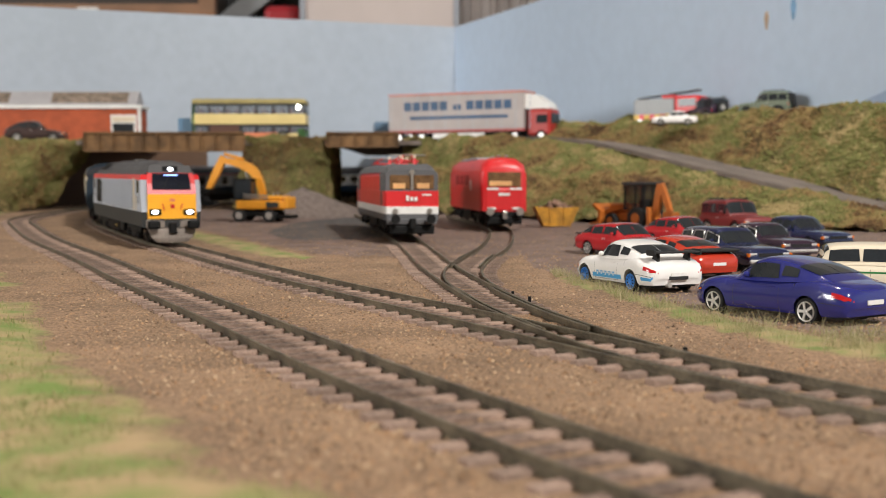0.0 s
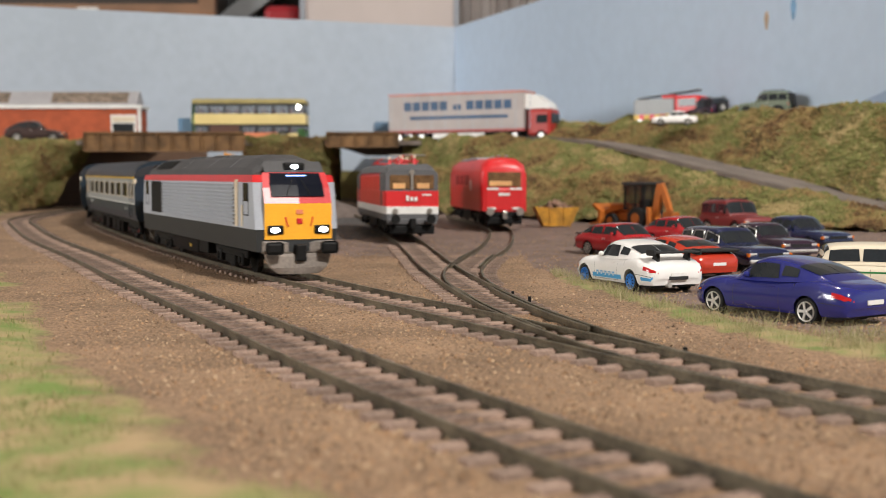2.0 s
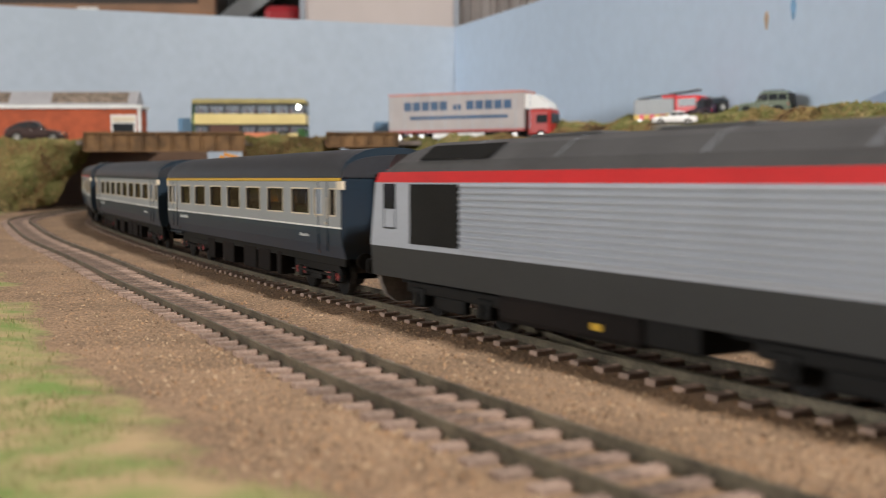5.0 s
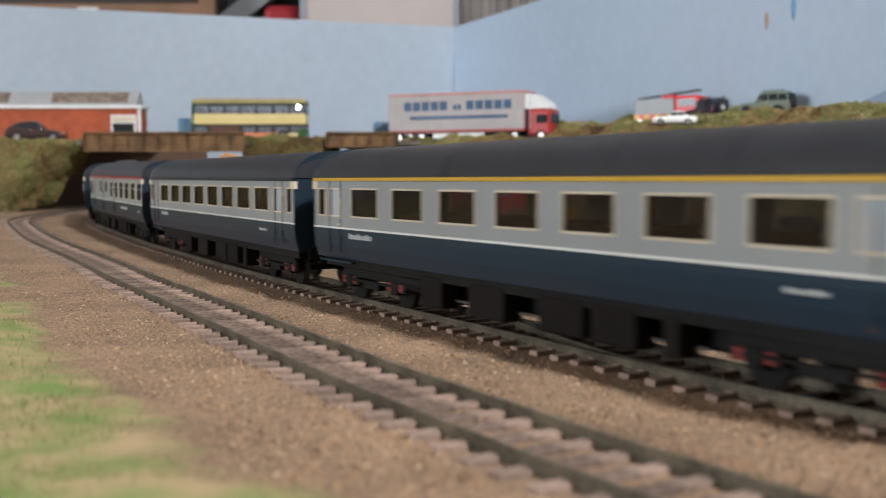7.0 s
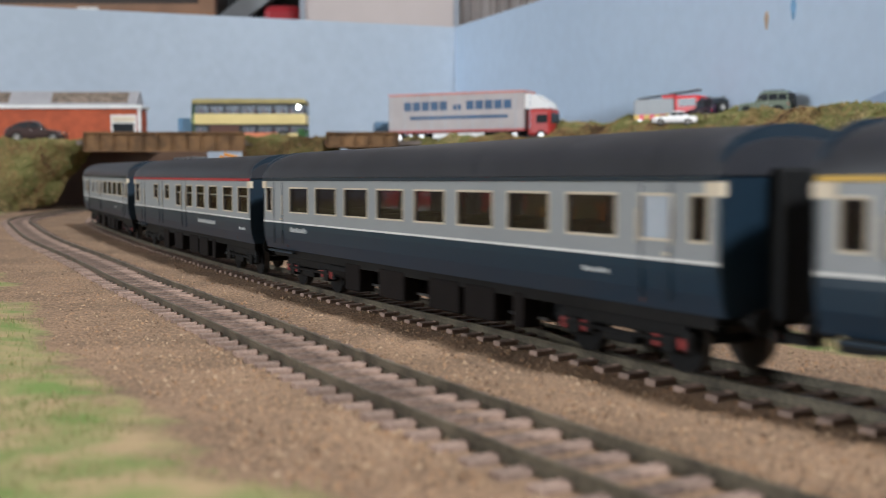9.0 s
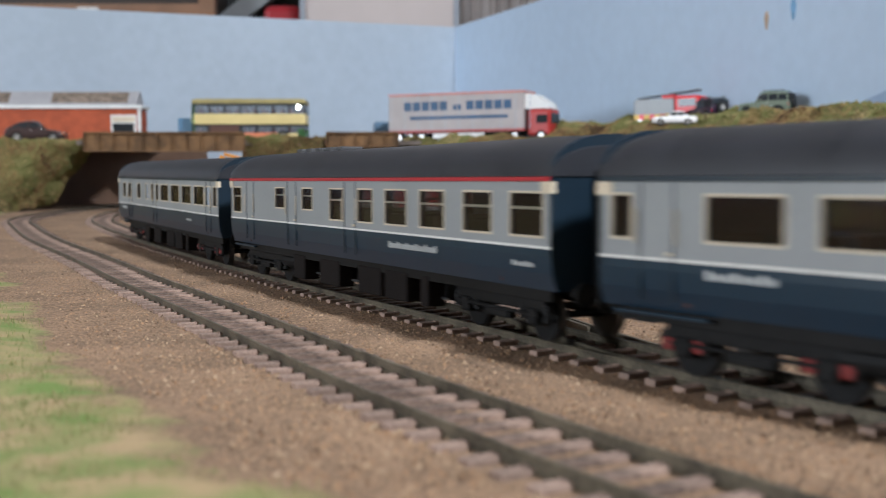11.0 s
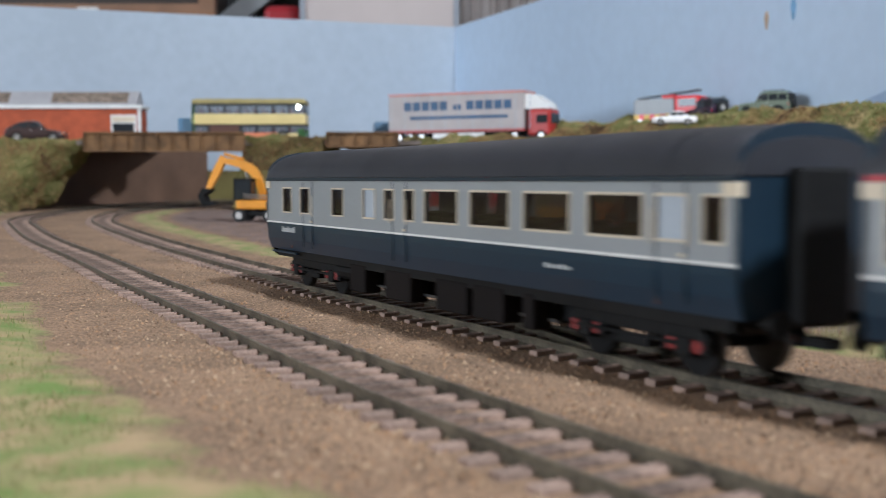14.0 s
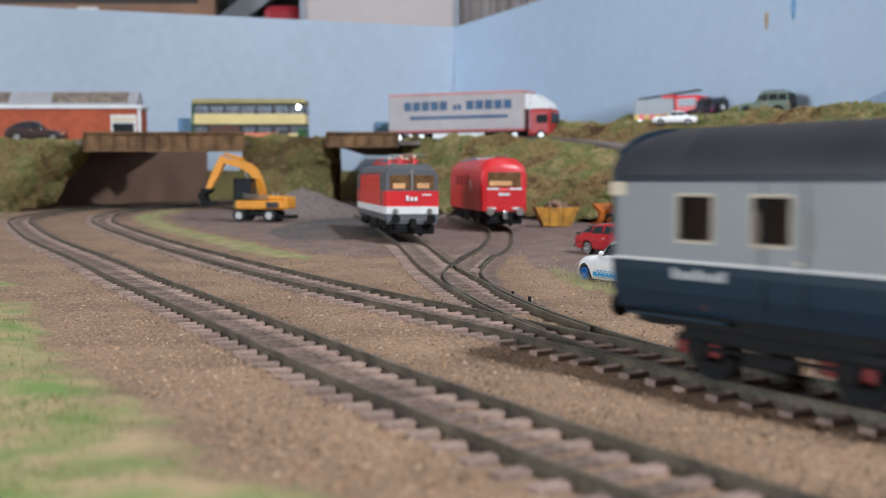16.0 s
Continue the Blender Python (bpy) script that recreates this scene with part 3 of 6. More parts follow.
    # floor, underframe and inside
    part("floor", bx(-L + 0.001, L - 0.001, -HALF + 0.002, HALF - 0.002, ZB, ZB + 0.001), M_BLACK, c)
    part("centre_truss", bx(-0.066, 0.066, -0.007, 0.007, 0.0045, 0.011, bevel=0.0006), M_BLACK, c)
    for x in (-L + 0.024, L - 0.024):
        part("inner_partition", bx(x - 0.0004, x + 0.0004, -HALF + 0.001, HALF - 0.001, ZB + 0.001, ZT), M_INNER, c)
    part("underframe", bx(-L + 0.002, L - 0.002, -0.008, 0.008, 0.011, ZB), M_BLACK, c)
    for side in (-1, 1):
        part("solebar", bx(-L + 0.004, L - 0.004, side * 0.0145 - 0.0006, side * 0.0145 + 0.0006, ZB - 0.0028, ZB - 0.0001), M_BLACK, c)
        for x0, x1 in ((-0.055, -0.043), (-0.028, -0.010), (0.006, 0.024), (0.027, 0.043), (0.052, 0.057)):
            part("equipment_box", bx(x0, x1, side * 0.0125 - 0.003, side * 0.0125 + 0.003, 0.0032, ZB - 0.0015, bevel=0.0006), M_SOOT, c)
        part("brake_rod", rod(bmesh.new(), (-0.06, side * 0.0105, 0.0055), (0.06, side * 0.0105, 0.0055), 0.0004, 6), M_STEEL, c)
        part("air_tank", rod(bmesh.new(), (-0.074, side * 0.011, 0.0085), (-0.058, side * 0.011, 0.0085), 0.0028, 12), M_BLACK, c)
    for x in np.linspace(-L + 0.03, L - 0.03, 12):
        for side in (-1, 1):
            b = bmesh.new()
            box(b, x - 0.004, x + 0.004, side * 0.0095 - 0.0055, side * 0.0095 + 0.0055, ZB + 0.001, ZB + 0.0065, bevel=0.0006)
            box(b, x - 0.0012, x + 0.0012, side * 0.0095 - 0.0055, side * 0.0095 + 0.0055, ZB + 0.006, ZB + 0.0155, bevel=0.0006)
            part("seat", b, M_SEAT, c, "brown interior seat")
    for x in (-0.093, 0.093):
        bogie(c, x, red_bogies)
    if tail:
        part("tail_lamp", bx(-L - 0.0035, -L, 0.009, 0.0115, 0.016, 0.0195, bevel=0.0004), M_WHITE, c)
    return c


W0, W1 = 0.0277, 0.0361


def row(starts, width, z0=W0, z1=W1):
    return [(s, s + width, z0, z1) for s in starts]


LA, LC = 0.1297, 0.1250
coach_a = coach("blue and grey first class coach with a yellow cantrail stripe", LA, row([-0.125], 0.005) + row([-0.1152], 0.0071) + row([-0.098 + i * 0.0295 for i in range(7)], 0.0190) + row([0.1040], 0.008) + row([0.119], 0.005), (-0.1115, 0.1120), M_STRIPE, 0, True, (), False,
                [(-0.100, -0.083, 0.0204, 0.0217, 8), (0.088, 0.098, 0.0196, 0.0204, 5)], pale=(-0.1152, 0.1040))
coach_b = coach("blue and grey second class coach with large windows", LA, row([-0.1257], 0.0055) + row([-0.1001 + i * 0.0257 for i in range(8)], 0.0180) + row([0.1063], 0.0095) + row([0.1215], 0.005), (-0.1130, 0.1110), M_NAVY, 0, True, (), False,
                [(-0.100, -0.083, 0.0204, 0.0217, 8), (0.086, 0.096, 0.0196, 0.0204, 5)], pale=(0.1063,))
coach_c = coach("blue and grey buffet coach with a red cantrail stripe", LC, row([-0.1205], 0.0102, 0.0262, W1) + row([-0.067, -0.038], 0.0100, 0.0290, W1) + row([-0.0112, 0.0127], 0.0112, 0.0262, W1) + row([0.0336, 0.0573, 0.0830, 0.1070], 0.0145, 0.0262, W1), (-0.0985, -0.0490, 0.0060), M_CRED, 0, False, (-0.078, -0.068, -0.058, -0.048, -0.038), False,
                [(0.036, 0.068, 0.0192, 0.0206, 16), (0.108, 0.118, 0.0188, 0.0197, 5)], sliders=True)
coach_d = coach("blue and grey brake coach with a guard's compartment at its tail", LA, row([-0.1115, -0.0935], 0.0085) + row([-0.0637], 0.0092) + row([-0.0379], 0.0085) + row([-0.0222, -0.0086], 0.0062) + row([0.0045 + i * 0.0262 for i in range(4)], 0.0190) + row([0.1065], 0.0090) + row([0.1205], 0.0055), (-0.0865, -0.0120, 0.1110), M_NAVY, 0, True, (), True,
                [(-0.113, -0.099, 0.0202, 0.0217, 7), (0.066, 0.077, 0.0192, 0.0200, 5)], pale=(-0.0379, 0.1065))


def locomotive():
    c = thing("diesel_locomotive", "silver and red diesel locomotive with a yellow front and lit lamps", "locomotive")
    L = 0.122
    F = L - 0.004
    # body shell, front and rear raked
    z0, zs, zr, zg, zt = 0.0105, 0.0195, 0.0385, 0.0415, 0.0500

    def rake(z):
        return F - 0.011 * max(0.0, (z - 0.030) / 0.02) ** 1.3

    def ring(z, half):
        r = rake(z)
        k = 0.0035
        return [(-r, -half + k), (-r + 0.002, -half), (r - 0.002, -half), (r, -half + k), (r + 0.0012, 0.0), (r, half - k), (r - 0.002, half), (-r + 0.002, half), (-r, half - k), (-r - 0.0012, 0.0)]

    def band(name, levels, material, label="", parent=None):
        return smooth(part(name, loft(bmesh.new(), [[(x, y, z) for x, y in ring(z, h)] for z, h in levels]), material, parent or c, label), 30)

    band("skirt_band", [(z0, 0.0168), (zs, 0.0172)], M_DGREY, "dark grey lower band")
    band("side_band", [(zs, 0.0174), (zr, 0.0174)], M_SILVER, "silver grey body side")
    band("cantrail_band", [(zr, 0.0175), (zg, 0.0168)], M_RED, "bright red cantrail band")
    # roof
    secs = []
    for x, k in ((-0.109, 0.35), (-0.104, 0.8), (-0.094, 1), (0.094, 1), (0.104, 0.8), (0.109, 0.35)):
        prof = [(0.0166, zg), (0.0150, zg + 0.003 * k), (0.0100, zg + 0.0070 * k), (0.0055, zg + 0.0085 * k), (-0.0055, zg + 0.0085 * k), (-0.0100, zg + 0.0070 * k), (-0.0150, zg + 0.003 * k), (-0.0166, zg)]
        secs.append([(x, y * (0.94 + 0.06 * k), z) for y, z in prof])
    part("roof", loft(bmesh.new(), secs), M_ROOF, c, "dull grey panelled roof")
    b = bmesh.new()
    for x in (-0.065, -0.02, 0.03, 0.07):
        loft(b, [[(x + d, y * 1.01, z + 0.0001) for y, z in [(0.0150, zg + 0.003), (0.0100, zg + 0.0070), (0.0055, zg + 0.0085), (-0.0055, zg + 0.0085), (-0.0100, zg + 0.0070), (-0.0150, zg + 0.003)]] for d in (-0.0002, 0.0002)], close=False)
    part("roof_joint", b, M_SILVER, c)
    part("roof_grille", loft(bmesh.new(), [[(x, -0.0152, zg + 0.0034), (x, -0.0102, zg + 0.0074), (x, 0.0102, zg + 0.0074), (x, 0.0152, zg + 0.0034)] for x in (-0.088, -0.050)], close=False), M_BLACK, c, "black radiator grille")
    b = bmesh.new()
    box(b, -0.045, -0.015, -0.006, 0.006, zg + 0.008, zg + 0.0092, bevel=0.0005)
    box(b, 0.005, 0.035, -0.006, 0.006, zg + 0.008, zg + 0.0092, bevel=0.0005)
    part("roof_hatch", b, M_ROOF, c)
    part("exhaust", bx(0.0, 0.004, -0.003, 0.003, zg + 0.008, zg + 0.0098), M_STEEL, c)
    for side in (-1, 1):
        y = side * 0.0174
        for k in range(11):
            z = zs + 0.0012 + k * 0.00165
            part("side_rib", bx(-0.060, 0.0855, y - 0.0011, y + 0.0011, z, z + 0.0008, bevel=0.0002), M_SILVER, c)
        part("side_grille", bx(-0.089, -0.0612, y - 0.0005, y + 0.0005, zs + 0.0015, zr - 0.0005), M_BLACK, c, "black square side grille")
        part("white_panel", bx(0.0862, 0.0908, y - 0.0003, y + 0.0003, zs + 0.0005, zr + 0.001), M_CREAM, c, "pale vertical panel by the cab")
        part("white_panel", bx(0.0955, 0.0980, y - 0.0002, y + 0.0002, zs + 0.0005, zs + 0.0095), M_CREAM, c)
        for s in (1, -1):
            b = bmesh.new()
            box(b, *sorted((s * 0.0995, s * 0.1060)), y - 0.0003, y + 0.0003, zr - 0.0078, zr - 0.0004)
            d = part("cab_door_window", b, M_DARKGLASS, c)
            b = bmesh.new()
            for e in (0.0990, 0.1065):
                box(b, *sorted((s * (e - 0.0001), s * (e + 0.0001))), y - 0.0002, y + 0.0002, zr - 0.0135, zr - 0.0004)
            box(b, *sorted((s * 0.0990, s * 0.1065)), y - 0.0003, y + 0.0003, zr - 0.0137, zr - 0.0132)
            part("cab_door", b, M_DGREY, c)
    # both fronts
    for s in (1, -1):
        def face(z, y, out=0.0004):
            return (s * (rake(z) + 0.0012 * (1 - min(1, abs(y) / 0.0139)) + out), y, z)

        def panel(name, za, zb, ya, yb, material, out, label="", parent=None):
            b = bmesh.new()
            secs = [[face(z, y, out) for y in np.linspace(ya * k, yb * k, 9)] for z, k in ((za, 1.0), ((za + zb) / 2, 1.0), (zb, 0.94 if zb > 0.036 else 1.0))]
            loft(b, secs, close=False)
            ob = part(name, b, material, parent or c, label)
            return ob

        panel("yellow_front", 0.0155, 0.0300, -0.0142, 0.0142, M_YELLOW, 0.0003, "warning yellow front panel")
        panel("red_front", 0.0300, 0.0425, -0.0142, 0.0142, M_RED, 0.0003, "red cab front")
        w = panel("windscreen", 0.0328, 0.0422, -0.0112, 0.0112, M_DARKGLASS, 0.0007, "dark wide windscreen")
        b = bmesh.new()
        for y in (-0.005, 0.005):
            rod(b, face(0.0332, y, 0.001), face(0.0395, y * 0.4, 0.001), 0.0002, 5)
        part("wiper", b, M_BLACK, w)
        panel("front_roof_cowl", 0.0426, 0.0470, -0.0125, 0.0125, M_ROOF, 0.0006, "grey lamp cowl")
        for side in (-1, 1):
            p = face(0.0195, side * 0.0098, 0.0008)
            hl = part("headlight_housing", box(bmesh.new(), p[0] - 0.0008, p[0] + 0.0004, p[1] - 0.0034, p[1] + 0.0034, 0.0176, 0.0212, bevel=0.0006), M_BLACK, c)
            b = ball(bmesh.new(), (p[0] + 0.0004 * s, p[1] - side * 0.0005 + side * 0.0008, 0.0194), 0.0012, 0.5, 1.6, 1, 12, 8)
            if s > 0:
                part("headlight", b, M_LAMP, hl, "lit white headlight")
            else:
                part("headlight", b, M_CREAM, hl)
            b = rod(bmesh.new(), face(0.0207, side * 0.0048, 0.0006), face(0.0245, side * 0.0058, 0.0006), 0.0003, 6)
            part("jumper_hose", b, M_RED, c)
            p = face(0.0120, side * 0.0115, 0.0)
            bu = part("buffer", rod(bmesh.new(), (p[0], p[1], 0.0122), (p[0] + s * 0.0045, p[1], 0.0122), 0.0017, 12), M_BLACK, c)
            part("buffer_head", box(bmesh.new(), *sorted((p[0] + s * 0.0045, p[0] + s * 0.0056)), p[1] - 0.0036, p[1] + 0.0036, 0.0097, 0.0147, bevel=0.0012), M_BLACK, bu)
        p = face(0.0448, 0, 0.001)
        mh = part("marker_housing", box(bmesh.new(), p[0] - 0.003, p[0] + 0.0006, -0.0045, 0.0045, 0.0432, 0.0465, bevel=0.0008), M_BLACK, c)
        part("top_lamp", ball(bmesh.new(), (p[0] + 0.0006 * s, 0, 0.0448), 0.0010, 0.5, 1.5, 1, 12, 8), M_LAMP if s > 0 else M_CREAM, mh, "lit white top lamp" if s > 0 else "")
        p = face(0.0413, 0, 0.0008)
        if s > 0:
            # self-glowing blue strip along the top of the windscreen
            part("blue_glow_strip", bx(p[0] - 0.0003, p[0] + 0.0003, -0.004, 0.004, 0.0410, 0.0414), M_BLUEGLOW, mh, "bluish glow strip over the windscreen")
        p = face(0.023, 0, 0.0005)
        part("crest", bx(p[0] - 0.0002, p[0] + 0.0002, -0.0012, 0.0012, 0.0218, 0.0240, bevel=0.0001), M_RED, c, "small red emblem")
        part("emblem", bx(p[0] - 0.0002, p[0] + 0.0002, -0.0014, 0.0014, 0.0258, 0.0275), mat("pinkish_emblem", (0.8, 0.25, 0.12), 0.5), c, "small reddish emblem")
        # buffer beam and snow plough
        x = s * F
        part("buffer_beam", bx(*sorted((x - s * 0.003, x + s * 0.0008)), -0.0150, 0.0150, 0.0098, 0.0150, bevel=0.0008), mat("grimy_beam_grey", (0.20, 0.17, 0.145), 0.7, vary=0.25), c, "grimy grey buffer beam")
        b = bmesh.new()
        secs = []
        for z, h, o in ((0.0016, 0.0085, 0.0008), (0.0042, 0.0118, 0.0012), (0.0085, 0.0136, 0.0006), (0.0098, 0.0138, 0.0)):
            secs.append([(x + s * (o + 0.0018 - 0.0018 * abs(k) ** 2), h * k, z) for k in np.linspace(-1, 1, 9)] + [(x - s * 0.002, h * k, z) for k in (1, -1)])
        part("snow_plough", loft(b, secs), bpy.data.materials["grimy_beam_grey"], c, "grimy pale plough below the buffers")
        part("coupling_hook", bx(*sorted((x, x + s * 0.0045)), -0.0022, 0.0022, 0.0068, 0.0135, bevel=0.0006), M_BLACK, c)
    # running gear
    part("underframe", bx(-L + 0.01, L - 0.01, -0.0085, 0.0085, 0.008, z0), M_BLACK, c)
    part("fuel_tank", bx(-0.045, 0.012, -0.0158, 0.0158, 0.0035, z0, bevel=0.0014), M_SOOT, c, "dark fuel tank")
    part("battery_box", bx(0.013, 0.030, -0.0155, 0.0155, 0.0045, z0, bevel=0.0006), M_BLACK, c)
    part("maker_plate", bx(-0.005, -0.001, -0.0160, -0.0157, 0.006, 0.0075), M_STRIPE, c)
    for x in (-0.070, 0.070):
        for side in (-1, 1):
            y = side * 0.0142
            f = part("bogie_side_frame", bx(x - 0.026, x + 0.026, y - 0.001, y + 0.001, 0.0065, 0.0098, bevel=0.0006), M_BLACK, c)
            b = bmesh.new()
            for dx in (-0.018, 0.018):
                box(b, x + dx - 0.0035, x + dx + 0.0035, y - 0.0018, y + 0.0018, 0.003, 0.0085, bevel=0.0008)
                rod(b, (x + dx, y, 0.0055), (x + dx, y + side * 0.0024, 0.0055), 0.0016, 10)
            box(b, x - 0.008, x + 0.008, y - 0.0014, y + 0.0014, 0.003, 0.007, bevel=0.0006)
            part("axle_box", b, M_BLACK, f)
        for dx in (-0.018, 0.018):
            wheelset(c, x + dx, 0.0065)
    return c


loco = locomotive()
TRAIN += [(loco, 0.004, 0.070), (coach_a, 0.270, 0.093), (coach_b, 0.549, 0.093), (coach_c, 0.824, 0.093), (coach_d, 1.103, 0.093)]

# ---- parked road vehicles ----
M_TYRE = mat("black_tyre", (0.012, 0.012, 0.012), 0.8, vary=0.2)
M_CHROME = mat("silver_rim", (0.65, 0.63, 0.6), 0.38, 0.7, vary=0.05)
M_BLUERIM = mat("bright_blue_rim", (0.03, 0.22, 0.72), 0.35, vary=0.05)
M_CARGLASS = mat("car_glass", (0.02, 0.024, 0.028), 0.05, vary=0.1)
M_CARGLASS.node_tree.nodes["Principled BSDF"].inputs["Specular IOR Level"].default_value = 0.6
M_TAILRED = mat("red_tail_lamp", (0.45, 0.012, 0.015), 0.15, vary=0.1)
M_AMBER = mat("amber_lamp", (0.8, 0.2, 0.02), 0.2, vary=0.1)
M_SKYBLUE = mat("light_blue_stripe", (0.06, 0.32, 0.62), 0.35, vary=0.05)


def paint(name, colour, coat=0.9, rough=0.22):
    return mat(name, colour, rough, 0.0, vary=0.02, coat=coat)


def car(name, label, material, L, W, H, m, shape="coupe", rims=None, group="parked cars", trim=None, heads=True):
    """A car facing +x: body with open wheel arches, glasshouse, wheels, lamps and shut lines."""
    c = thing(name, label, "car", m, group)
    h, w = L / 2, W / 2
    if shape == "coupe":
        top = [(-1, .40), (-.985, .50), (-.93, .585), (-.8, .645), (-.6, .685), (-.3, .655), (0, .635), (.3, .63), (.45, .625), (.62, .61), (.76, .565), (.88, .48), (.96, .39), (1, .30)]
        wide = [(-1, .60), (-.98, .78), (-.92, .90), (-.78, .985), (-.58, 1), (-.36, .975), (-.1, .94), (.3, .94), (.6, .97), (.75, .95), (.87, .86), (.95, .70), (1, .46)]
        low = [(-1, .30), (-.95, .22), (-.85, .16), (.8, .14), (.93, .18), (1, .22)]
        roof = [(-.84, .62), (-.62, .77), (-.42, .885), (-.22, .965), (-.04, 1), (.09, .985), (.2, .90), (.32, .77), (.44, .61)]
        cuts = ((.335, .49, .22), (.505, .83, .12))
        house, screen, back, axles = (.70, .90), (.775, .945), (.17, .36), (-.56, .62)
    elif shape == "hatch":
        top = [(-1, .52), (-.97, .60), (-.8, .63), (-.3, .62), (.2, .60), (.6, .555), (.85, .49), (.96, .42), (1, .36)]
        wide = [(-1, .84), (-.96, .92), (-.8, .98), (-.3, 1), (.3, 1), (.7, .98), (.9, .93), (1, .82)]
        low = [(-1, .26), (-.93, .18), (.9, .17), (1, .24)]
        roof = [(-.97, .60), (-.75, .77), (-.5, .93), (-.2, .99), (.0, .99), (.09, .95), (.2, .82), (.37, .59)]
        cuts = ((.15, .33, .22), (.35, .57, .14), (.59, .84, .14))
        house, screen, back, axles = (.76, .92), (.79, .965), (.06, .34), (-.58, .62)
    elif shape in ("saloon", "estate"):
        top = [(-1, .54), (-.97, .61), (-.8, .625), (-.3, .62), (.2, .605), (.6, .585), (.85, .555), (.96, .51), (1, .42)]
        wide = [(-1, .88), (-.96, .94), (-.8, .985), (-.3, 1), (.3, 1), (.7, .99), (.93, .94), (1, .88)]
        low = [(-1, .26), (-.93, .18), (.9, .17), (1, .24)]
        roof = [(-.66, .60), (-.56, .78), (-.44, .95), (-.2, .995), (.0, .99), (.08, .95), (.19, .80), (.34, .59)]
        cuts = ((.12, .26, .24), (.28, .52, .14), (.54, .84, .14))
        house, screen, back, axles = (.78, .92), (.77, .965), (.04, .22), (-.58, .62)
        if shape == "estate":
            roof = [(-.97, .60), (-.92, .78), (-.85, .95), (-.5, 1), (.0, .99), (.08, .95), (.19, .80), (.34, .59)]
            cuts = ((.08, .34, .14), (.36, .60, .14), (.62, .89, .14))
            screen, back = (.83, .975), (.015, .085)
    else:
        top = [(-1, .54), (-.97, .59), (-.7, .595), (.2, .59), (.5, .575), (.9, .545), (.97, .51), (1, .44)]
        wide = [(-1, .93), (-.96, .98), (-.7, 1), (.2, 1), (.7, .995), (.94, .96), (1, .9)]
        low = [(-1, .26), (-.95, .23), (.93, .23), (1, .28)]
        roof = [(-.97, .58), (-.95, .78), (-.92, .95), (-.6, .99), (-.1, 1), (.1, .985), (.15, .95), (.24, .78), (.34, .58)]
        cuts = ((.05, .30, .14), (.32, .58, .14), (.60, .89, .14))
        house, screen, back, axles = (.88, .95), (.86, .975), (.008, .05), (-.58, .62)
    curves = [spline(q, .02) for q in (top, wide, low, roof)]
    top_at, wide_at, low_at, roof_at = (lambda u, q=q: float(np.interp(u, q[:, 0], q[:, 1])) for q in curves)
    wr = H * (.208 if shape != "offroad" else .215)
    reach = wr * 1.17
    flank = ((0, .90), (.08, .955), (.25, .985), (.48, 1), (.70, .985), (.84, .955), (.94, .90), (1, .80))

    def sill(x):
        z = low_at(x / h) * H
        for u in axles:
            d = abs(x - u * h)
            if d < reach:
                z = max(z, wr + math.sqrt(reach * reach - d * d))
        return z

    def body_at(u, q, side, lift=0.0):
        """A point of the body side: q runs from the sill up to the shoulder."""
        z0, z1 = low_at(u) * H, top_at(u) * H
        z = z0 + (z1 - z0) * q
        k = float(np.interp(q, [f[0] for f in flank], [f[1] for f in flank]))
        return (u * h, side * (w * wide_at(u) * k + lift), z)

    us = set(np.linspace(-1, 1, 49)) | {-.99, .99, -.97, .97}
    for u in axles:
        for k in (-1.004, -.996, -.95, -.85, -.7, -.5, -.25, 0, .25, .5, .7, .85, .95, .996, 1.004):
            us.add(u + k * reach / h)
    rings = []
    for u in sorted(q for q in us if -1 <= q <= 1):
        z0, z1 = low_at(u) * H, top_at(u) * H
        start = min(.9, (sill(u * h) - z0) / max(1e-6, z1 - z0))
        qs = np.linspace(start, 1, 10)
        crown = z1 + H * .022
        rings.append([body_at(u, q, -1) for q in qs] + [(u * h, -w * wide_at(u) * .45, crown - H * .005), (u * h, 0, crown), (u * h, w * wide_at(u) * .45, crown - H * .005)] + [body_at(u, q, 1) for q in qs[::-1]])
    smooth(part("body", loft(bmesh.new(), rings), material, c), 38)
    part("underbody", bx(-h * .9, h * .88, -w * .72, w * .72, H * .12, H * .45), M_TYRE, c)
    r0, f0 = roof[0][0], roof[-1][0]
    wb, wt = w * house[1], w * house[0]

    def skin(q, v, side, lift=0.0):
        """A point of the glasshouse: q from its tail to the windscreen's foot, v from the waist to the roof's middle."""
        u = r0 + (f0 - r0) * q
        base = top_at(u) * H - H * .03
        hh = max(roof_at(u) * H - base, 0)
        bend = ((0, 0), (.2, .24), (.4, .50), (.55, .70), (.66, .83), (.76, .915), (.88, .98), (1, 1))
        zz = float(np.interp(v, [a[0] for a in bend], [a[1] for a in bend]))
        if v < .6:
            y = wb + (wt - wb) * v / .6
        else:
            y = wt * math.cos((v - .6) / .4 * math.pi / 2) ** .75 if v < 1 else 0.0
        tap = (1 - .09 * abs(2 * q - 1) ** 3) * min(1.0, .94 + wide_at(u) * .06)
        return (u * h, side * (y * tap + lift), base + hh * zz + lift * .7)

    vs = (0, .15, .3, .45, .6, .68, .76, .85, .93, 1)
    rings = []
    for q in np.linspace(0, 1, 37):
        rings.append([skin(q, v, -1) for v in vs] + [skin(q, v, 1) for v in vs[-2::-1]])
    smooth(part("cabin", loft(bmesh.new(), rings), material, c), 60)

